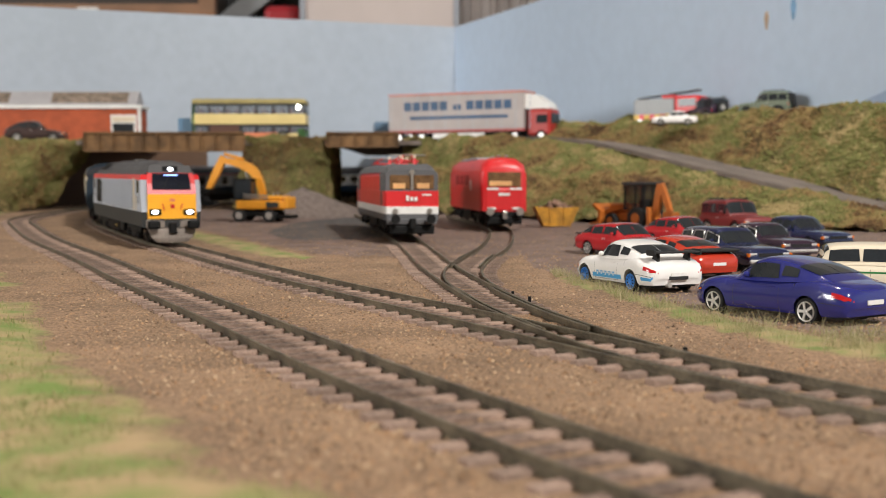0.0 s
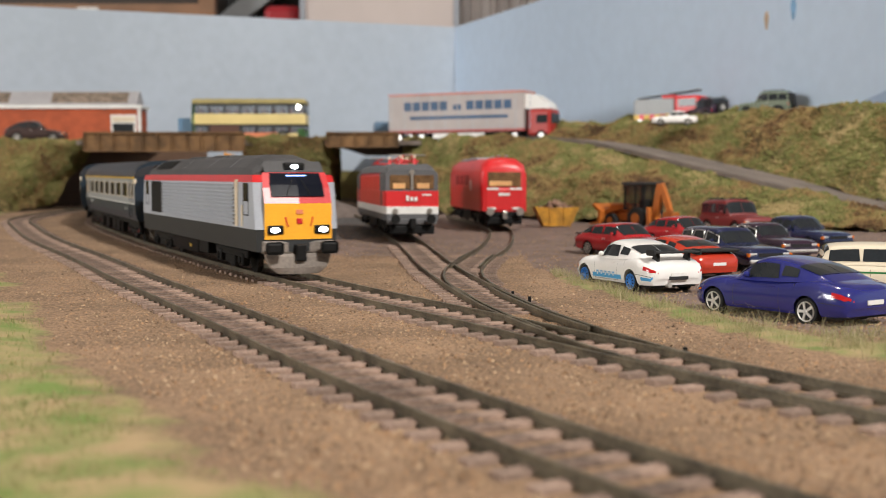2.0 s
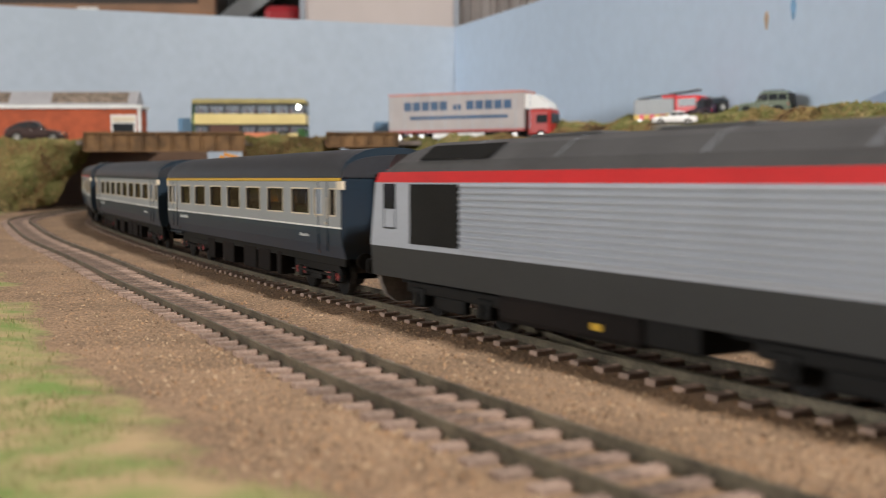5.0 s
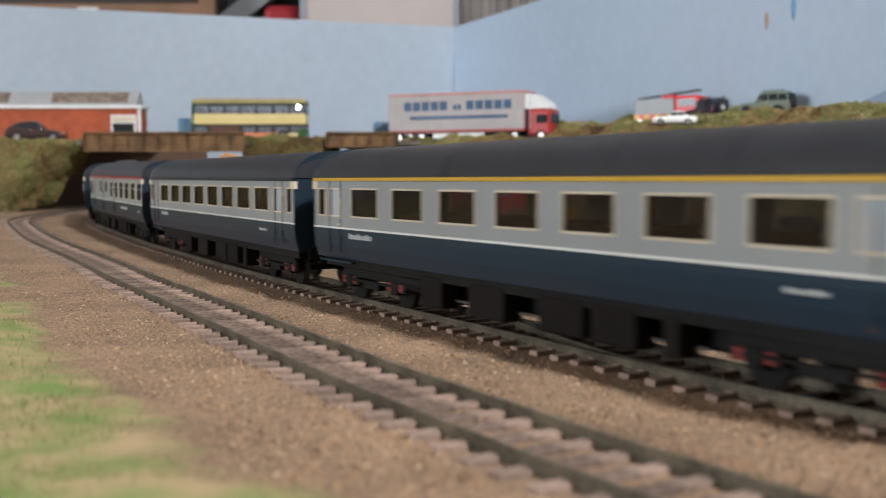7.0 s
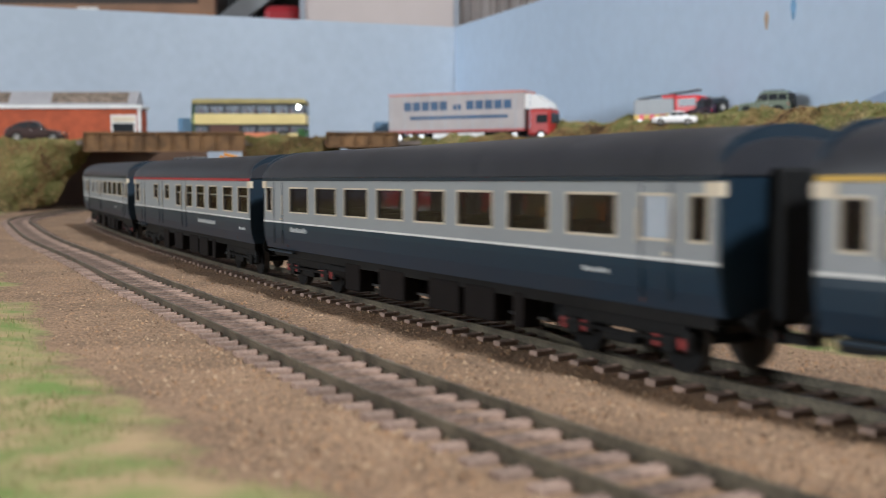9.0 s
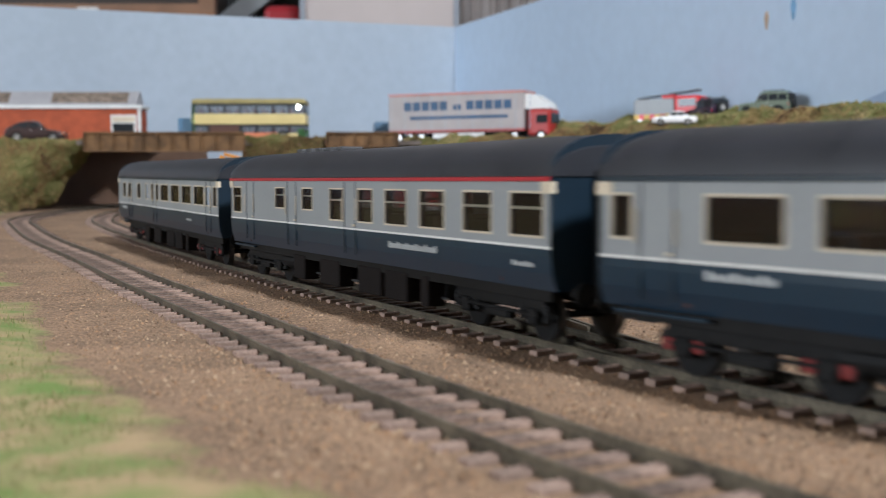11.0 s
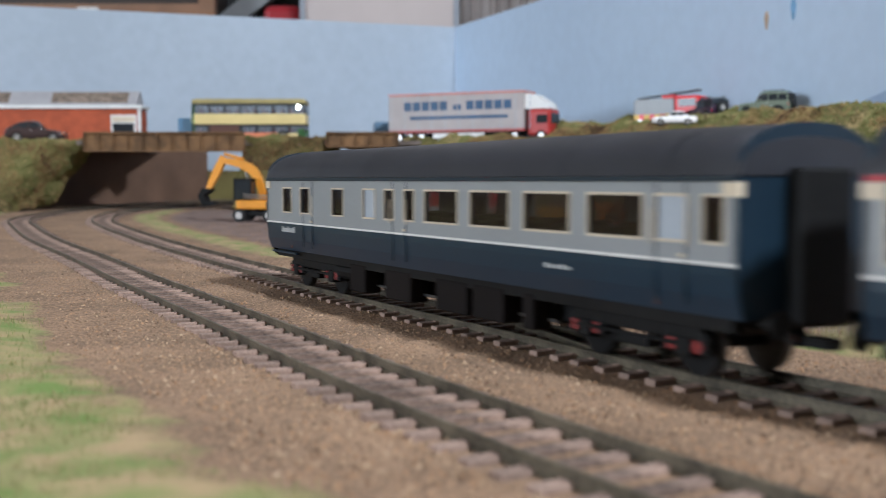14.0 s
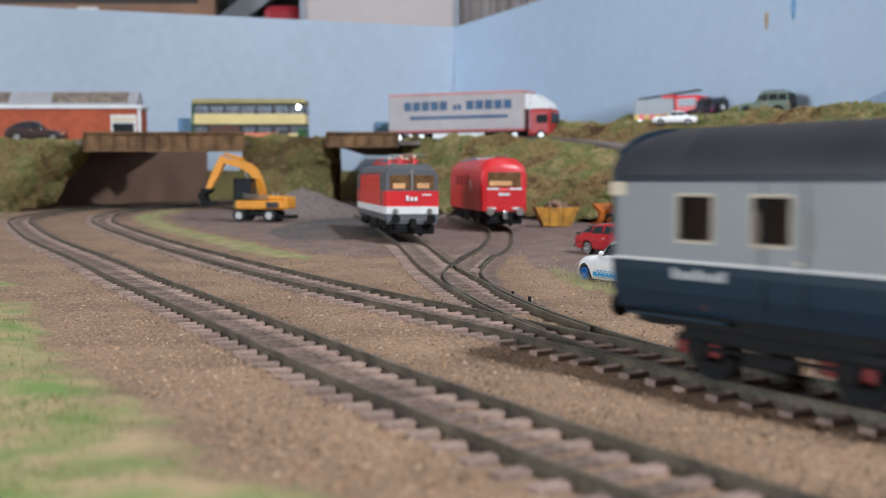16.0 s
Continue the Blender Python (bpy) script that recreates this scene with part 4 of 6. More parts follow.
    def glazing(name, q0, q1, v0, v1, sides, label="", tip=0.0):
        b = bmesh.new()
        for side in sides:
            loft(b, [[skin(q + tip * (v - v0) * (q1 - q0) * (1 if q < (q0 + q1) / 2 else -.6) * abs(2 * (q - q0) / (q1 - q0) - 1), v, side, .00014) for v in np.linspace(v0, v1, 7)] for q in np.linspace(q0, q1, 11)], close=False)
        bmesh.ops.remove_doubles(b, verts=b.verts[:], dist=1e-5)
        return smooth(part(name, b, M_CARGLASS, c, label), 60)

    def decal(name, u0, u1, q0, q1, side, mm, lift=.00012, label="", n=9, parent=None):
        b = loft(bmesh.new(), [[body_at(u, q, side, lift) for q in np.linspace(q0, q1, 5)] for u in np.linspace(u0, u1, n)], close=False)
        return smooth(part(name, b, mm, parent or c, label), 60)

    ws = glazing("windscreen", *screen, .56, 1.0, (-1, 1), "sloping glass windscreen")
    part("wiper", rod(bmesh.new(), skin(screen[1], .75, -1, .0003), skin(screen[1] - .03, .95, -1, .0003), .00016, 5), M_TYRE, ws)
    glazing("rear_window", *back, .66 if shape == "coupe" else .60, 1.0, (-1, 1), "rear window glass")
    for qa, qb, v0 in cuts:
        for side in (-1, 1):
            g = glazing("side_window", qa, qb, v0, .57, (side,), tip=.22 if shape == "coupe" else .12)
            if trim:
                b = bmesh.new()
                pts = [skin(qa, v0, side, .0003), skin(qb, v0, side, .0003), skin(qb - .03, .59, side, .0003), skin(qa + .02, .59, side, .0003)]
                for p, q in zip(pts, pts[1:] + pts[:1]):
                    rod(b, p, q, .00022, 5)
                part("window_trim", b, trim, g)
    for side in (-1, 1):
        p = skin(.80, .12, side)
        part("mirror", ball(bmesh.new(), (p[0], side * (abs(p[1]) + W * .05), p[2] + H * .05), W * .045, .8, 1, .8, 8, 6), material, c)
        for u in ((-.22, .36) if shape == "coupe" else (-.42, -.04, .34)):
            decal("door_gap", u - .003, u + .003, .10, .97, side, M_TYRE, .00004, n=2)
        decal("sill_gap", -.22 if shape == "coupe" else -.4, .36, .09, .105, side, M_TYRE, .00004)
        p = body_at(-.12, .80, side)
        part("door_handle", bx(p[0] - L * .022, p[0] + L * .022, *sorted((p[1] - side * .0003, p[1] + side * .0003)), p[2] - H * .008, p[2] + H * .008, bevel=.0001), material if shape == "coupe" else M_CHROME, c)
        decal("bumper_line", -.985, -.70, .40, .42, side, M_TYRE, .00004)
        decal("bumper_line", .80, .985, .50, .52, side, M_TYRE, .00004)
        tl = decal("tail_lamp", -.995, -.84 if shape == "coupe" else -.95, .63, .80, side, M_TAILRED, .0002, "glossy red tail lamp")
        if shape == "coupe":
            decal("indicator", .80, .85, .60, .68, side, M_AMBER, .0002)
            decal("headlamp", .84, .93, .72, .97, side, M_CHROME, .0002)
        y = side * w * .68
        if heads and shape != "coupe":
            hl = part("headlamp", bx(h * .955, h * 1.0, y - w * .18, y + w * .14, H * .37, H * .46, bevel=.0005), M_CHROME, c)
            part("indicator", bx(h * .94, h * .995, *sorted((y + side * w * .15, y + side * w * .25)), H * .37, H * .45, bevel=.0002), M_AMBER, hl)
    for u in axles:
        for side in (-1, 1):
            x, y = u * h, side * (w * wide_at(u) * .985 - .0002)
            b = bmesh.new()
            prof = ((W * .11, .90), (W * .105, 1), (.0003, 1), (0, .93), (.0001, .74))
            loft(b, [[(x + math.cos(a) * wr * k, y - side * d, wr + math.sin(a) * wr * k) for a in np.linspace(0, 2 * math.pi, 25)[:-1]] for d, k in prof])
            t = smooth(part("wheel", b, M_TYRE, c, "black tyre"), 40)
            b = bmesh.new()
            loft(b, [[(x + math.cos(a) * wr * k, y - side * d, wr + math.sin(a) * wr * k) for a in np.linspace(0, 2 * math.pi, 25)[:-1]] for d, k in ((.0001, .76), (-.00015, .74), (-.0001, .66), (.0008, .62))], caps=False)
            n = 5 if shape == "coupe" and rims is None else 10
            for i in range(n):
                mm = Matrix.Translation((x, y, wr)) @ Matrix.Rotation(i * 2 * math.pi / n + .3, 4, "Y")
                box(b, -wr * .5 / n, wr * .5 / n, -.0002, .0002, 0, wr * .68, m=mm)
            ball(b, (x, y, wr), wr * .14, 1, .5, 1, 8, 4)
            part("rim", b, rims or M_CHROME, t)
    part("number_plate", bx(-h - .0003, -h * .985, -w * .26, w * .26, H * .34, H * .41), M_WHITE, c, "small blank rear plate")
    if shape != "coupe":
        part("grille", bx(h * .985, h + .0002, -w * .5, w * .5, H * .37, H * .45), M_TYRE, c)
        part("front_bumper", bx(h * .95, h + .0007, -w * .88, w * .88, H * .22, H * .31, bevel=.0006), M_CHROME if trim else M_TYRE, c)
        part("rear_bumper", bx(-h - .0007, -h * .94, -w * .88, w * .88, H * .22, H * .33, bevel=.0006), M_CHROME if trim else M_TYRE, c)
    if shape == "offroad":
        for side in (-1, 1):
            part("roof_rail", rod(bmesh.new(), (-h * .8, side * w * .70, H * 1.0), (h * .02, side * w * .70, H * 1.01), .0005, 6), M_TYRE, c)
    return c, decal


GZ = -0.0032


def park(x, y, heading, z=None):
    return pose(x, y, (rise(y) + GZ) if z is None else z, 0, 0, heading)


P_WHITE = paint("white_car_paint", (0.84, 0.82, 0.79))
P_BLUE = paint("royal_blue_car_paint", (0.016, 0.020, 0.16))
P_RED = paint("red_car_paint", (0.42, 0.014, 0.02))
P_ORANGE = paint("orange_red_car_paint", (0.48, 0.04, 0.018))
P_NAVY = paint("navy_car_paint", (0.008, 0.014, 0.06))
P_MAROON = paint("maroon_car_paint", (0.17, 0.02, 0.02), 0.3, 0.4)
P_CREAM = paint("cream_car_paint", (0.66, 0.58, 0.44), 0.3, 0.4)
P_GREY = paint("grey_car_paint", (0.3, 0.3, 0.32))
P_DARK = paint("dark_plum_car_paint", (0.03, 0.012, 0.03))
P_GREEN = paint("pale_green_car_paint", (0.13, 0.16, 0.11), 0.2, 0.5)

white, on_white = car("sports_car", "white sports car with blue stripe, blue rims and black wing", P_WHITE, .059, .0268, .0192, park(.0765, .4477, 113), "coupe", M_BLUERIM)
for side in (-1, 1):
    on_white("side_stripe", -.33, .40, .14, .32, side, M_SKYBLUE, label="light blue side stripe")
    on_white("side_stripe", -.97, -.80, .20, .34, side, M_SKYBLUE, label="light blue side stripe")
    on_white("side_stripe", .84, .99, .30, .48, side, M_SKYBLUE, label="light blue side stripe")
    for i in range(5):
        u = .30 - i * .10
        on_white("side_lettering", u - .055, u, .20, .42, side, M_SKYBLUE, .00018, n=3)
        on_white("side_lettering", u - .04, u - .015, .25, .37, side, M_WHITE, .00024, n=3)
    part("wing_strut", side_prism(bmesh.new(), [(-.0262, .0118), (-.0225, .0124), (-.0240, .0151), (-.0262, .0151)], side * .0068 - .0006, side * .0068 + .0006), M_TYRE, white)
    part("wing_end_plate", bx(-.0290, -.0234, side * .0102 - .0004, side * .0102 + .0004, .0142, .0165, bevel=.0003), M_TYRE, white)
part("rear_wing", bx(-.0288, -.0240, -.0100, .0100, .0150, .0158, bevel=.0004), M_TYRE, white, "black rear wing")
part("rear_vent", bx(-.0298, -.0290, -.0042, .0042, .0052, .0066, bevel=.0002), M_TYRE, white, "black rear plate panel")
part("exhaust_pipe", rod(bmesh.new(), (-.0300, .0040, .0033), (-.0275, .0040, .0033), .0009, 10), M_CHROME, white)
car("sports_car", "royal blue sports car with silver five-spoke wheels", P_BLUE, .062, .0275, .0192, park(.1077, .3504, 123), "coupe")
orange, on_orange = car("sports_car", "orange-red sports car with a black whale-tail spoiler", P_ORANGE, .058, .026, .0180, park(.1048, .505, 116), "coupe")
part("whale_tail", bx(-.0285, -.0190, -.0115, .0115, .0118, .0130, bevel=.0005), M_TYRE, orange, "black whale-tail spoiler")
hatch, _ = car("hatchback", "red five-door hatchback with a small rear spoiler", P_RED, .061, .026, .0185, park(.101, .625, -58), "hatch")
part("rear_spoiler", bx(-.0305, -.0275, -.011, .011, .0112, .0122, bevel=.0004), M_TYRE, hatch)
car("estate_car", "dark blue estate car with pale window trim", P_NAVY, .063, .0255, .0200, park(.139, .545, -70), "estate", trim=M_CHROME)
car("hatchback", "red hatchback parked behind the estate", P_RED, .058, .025, .0195, park(.148, .690, -60), "hatch")
car("saloon_car", "dark plum saloon car with bright headlamps", P_DARK, .058, .025, .0190, park(.176, .615, -68), "saloon", trim=M_CHROME)
car("saloon_car", "navy blue saloon car by the bank", P_NAVY, .060, .026, .0205, park(.214, .675, -64), "saloon")
car("off_roader", "maroon five-door off-road car with roof rails", P_MAROON, .060, .027, .0270, park(.2076, .80, -72), "offroad")
cream, on_cream = car("estate_car", "cream estate car with a green waist stripe", P_CREAM, .064, .026, .0195, park(.170, .415, -14), "estate")
M_GREENSTRIPE = mat("green_stripe", (0.02, 0.16, 0.04), 0.4)
for side in (-1, 1):
    on_cream("waist_stripe", -.95, .94, .62, .69, side, M_GREENSTRIPE, n=20)
car("saloon_car", "pale grey saloon car at the car park edge", P_GREY, .060, .026, .0195, park(.222, .49, -20), "saloon")
car("saloon_car", "dark brown saloon car outside the brick building", paint("brown_car_paint", (0.05, 0.03, 0.028)), .072, .030, .0275, park(-.512, 1.43, 8, DECK), "hatch")
UP = 0.1027
rover, _ = car("off_roader", "weathered pale green off-road car with a spare wheel", P_GREEN, .053, .0245, .0270, park(.3315, 1.165, 146, UP), "offroad", M_DGREY)
part("spare_wheel", rod(bmesh.new(), (-.0265, 0, .0140), (-.0292, 0, .0140), .0054, 18), M_TYRE, rover, "black rear spare wheel")
part("rear_panel", bx(-.0270, -.0262, -.0100, .0100, .0150, .0245), M_TYRE, rover, "dark rear door glass")
black, _ = car("off_roader", "black off-road car with a rear spare wheel", P_DARK, .050, .025, .0260, park(.287, 1.235, 112, UP - .001), "offroad")
spare = part("spare_wheel", rod(bmesh.new(), (-.0255, 0, .0150), (-.0285, 0, .0150), .0062, 18), M_TYRE, black, "black rear spare wheel")
part("wheel_disc", rod(bmesh.new(), (-.0285, 0, .0150), (-.0288, 0, .0150), .0028, 14), M_CHROME, spare)
car("saloon_car", "white saloon car beside the fire engine", P_WHITE, .046, .022, .0150, park(.241, 1.185, 172, UP - .0065), "saloon")


def wheel_pair(c, x, half, r, width=.006):
    for side in (-1, 1):
        t = part("wheel", rod(bmesh.new(), (x, side * (half - width), r), (x, side * half, r), r, 18), M_TYRE, c, "black tyre")
        part("rim", rod(bmesh.new(), (x, side * half, r), (x, side * (half + .0004), r), r * .55, 14), M_CHROME, t)


def fire_engine():
    c = thing("fire_engine", "red and white fire engine with ladder and yellow base", "fire engine", park(.256, 1.285, -34, UP) @ Matrix.Scale(.92, 4))
    part("rear_body", bx(-.040, .012, -.016, .016, .006, .030, bevel=.001), M_GREY, c, "pale grey equipment body")
    part("cab", bx(.012, .045, -.016, .016, .006, .033, bevel=.003), M_RED, c)
    part("red_locker", bx(-.004, .012, -.0158, .0158, .030, .034, bevel=.001), M_RED, c, "red upper locker")
    part("windscreen", bx(.0445, .0455, -.0135, .0135, .018, .029), M_CARGLASS, c)
    for side in (-1, 1):
        for i in range(3):
            x = -.038 + i * .0165
            part("roller_shutter", bx(x, x + .0145, *sorted((side * .0155, side * .0164)), .0125, .027), M_GREY, c)
        part("cab_window", bx(.018, .040, *sorted((side * .0155, side * .0164)), .020, .029), M_DARKGLASS, c)
        for i in range(12):
            x = -.040 + i * .007
            part("check_panel", bx(x, x + .007, *sorted((side * .0155, side * .0165)), .0055, .0115), M_RED if i % 2 else M_STRIPE, c)
    for y in (-.004, .004):
        part("ladder_rail", rod(bmesh.new(), (-.040, y, .0315), (.040, y, .0400), .0009, 6), M_DGREY, c)
    for x in np.linspace(-.038, .03, 12):
        part("ladder_rung", rod(bmesh.new(), (x, -.004, .0357 + x * .106), (x, .004, .0357 + x * .106), .0005, 6), M_DGREY, c)
    for x in (-.032, .028):
        wheel_pair(c, x, .0155, .0065)


fire_engine()


def bus():
    cream = mat("bus_cream", (0.72, 0.58, 0.25), 0.4, vary=0.05)
    green = mat("bus_green", (0.04, 0.11, 0.03), 0.4, vary=0.05)
    c = thing("double_decker_bus", "cream and green double-decker bus with a lit front lamp", "bus", park(-.239, 1.415, 0, DECK))
    L, w = .070, .0175
    part("lower_body", bx(-L, L, -w, w, .0035, .0105, bevel=.001), cream, c)
    part("skirt", bx(-L + .002, L - .002, -w - .0003, w + .0003, .0028, .0050), green, c, "green skirt line")
    part("rear_corner", bx(L - .010, L + .0003, -w - .0003, w + .0003, .0035, .0160, bevel=.001), green, c, "green corner panel")
    part("front_corner", bx(-L - .0004, -L + .003, -w - .0004, w + .0004, .0040, .0460, bevel=.001), green, c, "dark green end edge")
    part("middle_band", bx(-L - .001, L, -w, w, .0212, .0342, bevel=.001), cream, c, "cream band between decks")
    part("roof", loft(bmesh.new(), [[(x * (L - e), y * (w - e), z) for x, y in ((-1, -1), (1, -1), (1, 1), (-1, 1))] for e, z in ((0, .0470), (0, .0500), (.0012, .0520), (.005, .0530))]), mat("bus_roof", (0.36, 0.30, 0.12), 0.5), c, "dull olive cream roof")
    part("inner_core", bx(-L + .003, L - .003, -.001, .001, .0105, .0205), mat("bus_inside", (0.30, 0.26, 0.22), 0.7), c)
    part("upper_floor", bx(-L + .001, L - .001, -w + .001, w - .001, .0215, .0225), mat("bus_floor", (0.12, 0.10, 0.09), 0.7), c)
    M_BUSGLASS = glass("bus_glass", (0.30, 0.33, 0.37), 0.08, 0.3)
    seat_red = mat("bus_seat_red", (0.16, 0.03, 0.025), 0.8)
    for z0 in (.0105, .0342):
        for i in range(12):
            x = -L + .008 + i * .0112
            part("seat", bx(x, x + .003, -w + .002, w - .002, z0, z0 + .0065, bevel=.0006), seat_red, c)
    for z0, z1 in ((.0105, .0212), (.0342, .0470)):
        for side in (-1, 1):
            n = 7
            for i in range(n + 1):
                x = -L + .001 + (2 * L - .002) * i / n
                part("window_post", bx(x - .0008, x + .0008, side * w - .0006, side * w + .0006, z0, z1), M_DGREY, c)
            for i in range(n):
                x0 = -L + (2 * L) * i / n
                part("window_pane", bx(x0 + .001, x0 + 2 * L / n - .001, *sorted((side * (w - .001), side * (w - .0014))), z0, z1), M_BUSGLASS, c)
            part("window_head", bx(-L, L, side * w - .0005, side * w + .0005, z1 - .0016, z1), M_DGREY, c)
    part("entrance_panel", bx(-L + .022, -.012, -w - .0007, -w + .0004, .0110, .0200), mat("entrance_dark", (0.10, 0.045, 0.03), 0.6), c, "dark brown lower saloon panel")
    part("advert_panel", bx(-.012, .035, -w - .0006, -w, .0060, .0112), mat("orange_advert", (0.75, 0.25, 0.12), 0.5), c, "orange advertisement panel")
    part("front_screen", bx(L - .0005, L + .0005, -.015, .015, .0345, .0450), M_CARGLASS, c)
    part("front_lamp", ball(bmesh.new(), (L - .009, -w - .0006, .0425), .0028, 1, .4, 1, 14, 8), M_WARMLAMP, c, "bright lit round lamp")
    for x in (-.045, .042):
        wheel_pair(c, x, w, .0068)


bus()


def lorry():
    a, b = Vector((-.062, 1.465)), Vector((.1056, 1.383))
    d = (b - a).normalized()
    c = thing("articulated_lorry", "red lorry with a long pale grey lettered trailer", "lorry", pose((a.x + b.x) / 2, (a.y + b.y) / 2, DECK, 0, 0, math.degrees(math.atan2(d.y, d.x))))
    L = .0925
    ww = .018
    pale = mat("trailer_pale", (0.40, 0.355, 0.34), 0.5, vary=0.06)
    dred = mat("lorry_red", (0.38, 0.03, 0.025), 0.4, vary=0.08)
    t = part("trailer_box", bx(-L, L, -ww, ww, .015, .0585, bevel=.0006), pale, c, "pale grey curtain-sided trailer")
    part("top_rail", bx(-L - .0004, L + .0004, -ww - .0006, ww + .0006, .0585, .0610), mat("trailer_top_rail", (0.55, 0.22, 0.18), 0.5), t)
    part("bottom_rail", bx(-L - .0004, L + .0004, -ww - .0006, ww + .0006, .0125, .015), dred, t)
    ink = mat("sign_blue", (0.02, 0.07, 0.16), 0.5)
    x = -.070
    for word in (5, 2, 5):
        for i in range(word):
            wd = .0125 if word == 5 else .006
            part("lettering_bar", bx(x, x + wd * .8, -ww - .0004, -ww, .0395, .0505 if word == 5 else .046), ink, t)
            x += wd
        x += .006
    part("lettering_bar", bx(-.062, .072, -ww - .0004, -ww, .0285, .0325), ink, t)
    for i in range(11):
        x = -L + .004 + i * .0189
        part("curtain_strap", bx(x, x + .0008, -ww - .0003, -ww, .015, .0585), M_SILVER, t)
    for x in (-.078, -.062, -.046):
        wheel_pair(c, x, .0165, .0065)
    part("side_guard", bx(-.030, .040, -.017, -.016, .005, .011), M_WHITE, t)
    cab = part("cab", bx(L + .004, L + .034, -.0165, .0165, .006, .0385, bevel=.004), dred, c, "dull red cab")
    part("windscreen", bx(L + .0335, L + .0345, -.0135, .0135, .021, .033), M_CARGLASS, cab)
    part("cab_window", bx(L + .016, L + .030, -.0170, -.0163, .021, .031), M_CARGLASS, cab)
    part("wind_deflector", side_prism(bmesh.new(), [(L - .001, .0385), (L + .032, .0385), (L + .028, .046), (L + .012, .056), (L - .001, .057)], -.015, .015), M_WHITE, cab, "white wind deflector")
    part("chassis", bx(-.01, L + .03, -.009, .009, .006, .0125), M_BLACK, c)
    for x in (L - .012, L + .022):
        wheel_pair(c, x, .0165, .0065)


lorry()


def van(label, x, y, heading, colour):
    c = thing("van", label, "van", park(x, y, heading, DECK), "blue vans")
    m = paint("van_paint", colour, 0.3, 0.4)
    prof = [(-.034, .005), (.034, .005), (.034, .015), (.026, .018), (.018, .030), (-.034, .031)]
    b = side_prism(bmesh.new(), prof, -.013, .013)
    bmesh.ops.bevel(b, geom=b.edges[:], offset=.001, segments=2, affect="EDGES")
    part("body", b, m, c)
    part("windscreen", side_prism(bmesh.new(), [(.0262, .0184), (.0186, .0295), (.0176, .0292), (.0252, .0182)], -.011, .011), M_CARGLASS, c)
    for side in (-1, 1):
        part("cab_window", bx(.006, .018, *sorted((side * .0128, side * .0134)), .019, .027), M_CARGLASS, c)
    for xx in (-.021, .021):
        wheel_pair(c, xx, .0128, .005, .004)


van("pale blue van parked behind the bus", -.315, 1.46, 80, (0.10, 0.20, 0.32))
van("pale blue van standing behind the trailer", -.082, 1.56, 95, (0.13, 0.22, 0.33))

# ---- standing locomotives, machines and buildings ----


def ring_rect(x, half, z0, z1, r=.003):
    return [(x, -half, z0), (x, -half, z1 - r), (x, -half + r, z1), (x, half - r, z1), (x, half, z1 - r), (x, half, z0)]


M_OLIVEGLASS = mat("warm_cab_glass", (0.16, 0.085, 0.035), 0.12, vary=0.25, size=120)
M_CABSEAT = mat("tan_cab_interior", (0.7, 0.38, 0.15), 0.6, vary=0.15)
M_EGREY = mat("electric_grey", (0.10, 0.10, 0.105), 0.5, vary=0.08)


def running_gear(c, L, cx):
    part("underframe", bx(-L + .006, L - .006, -.0095, .0095, .0085, .012), M_BLACK, c)
    part("equipment_box", bx(-.025, .025, -.0150, .0150, .004, .0115, bevel=.0008), M_BLACK, c)
    for x in (-cx, cx):
        for side in (-1, 1):
            part("bogie_side_frame", bx(x - .024, x + .024, side * .0142 - .001, side * .0142 + .001, .0055, .0098, bevel=.0006), M_BLACK, c)
            for dx in (-.015, .015):
                part("axle_box", bx(x + dx - .003, x + dx + .003, side * .0150 - .001, side * .0150 + .001, .003, .0085, bevel=.0006), M_BLACK, c)
        for dx in (-.015, .015):
            wheelset(c, x + dx, .0065)


def buffers(c, x, s, bright=False):
    for side in (-1, 1):
        b = part("buffer", rod(bmesh.new(), (x, side * .0115, .0120), (x + s * .005, side * .0115, .0120), .0014, 10), M_STEEL if bright else M_BLACK, c)
        part("buffer_head", rod(bmesh.new(), (x + s * .005, side * .0115, .0120), (x + s * .006, side * .0115, .0120), .0030, 14), M_STEEL if bright else M_BLACK, b)
    part("coupling_hook", bx(*sorted((x, x + s * .005)), -.0018, .0018, .006, .0125, bevel=.0005), M_STEEL if bright else M_BLACK, c)


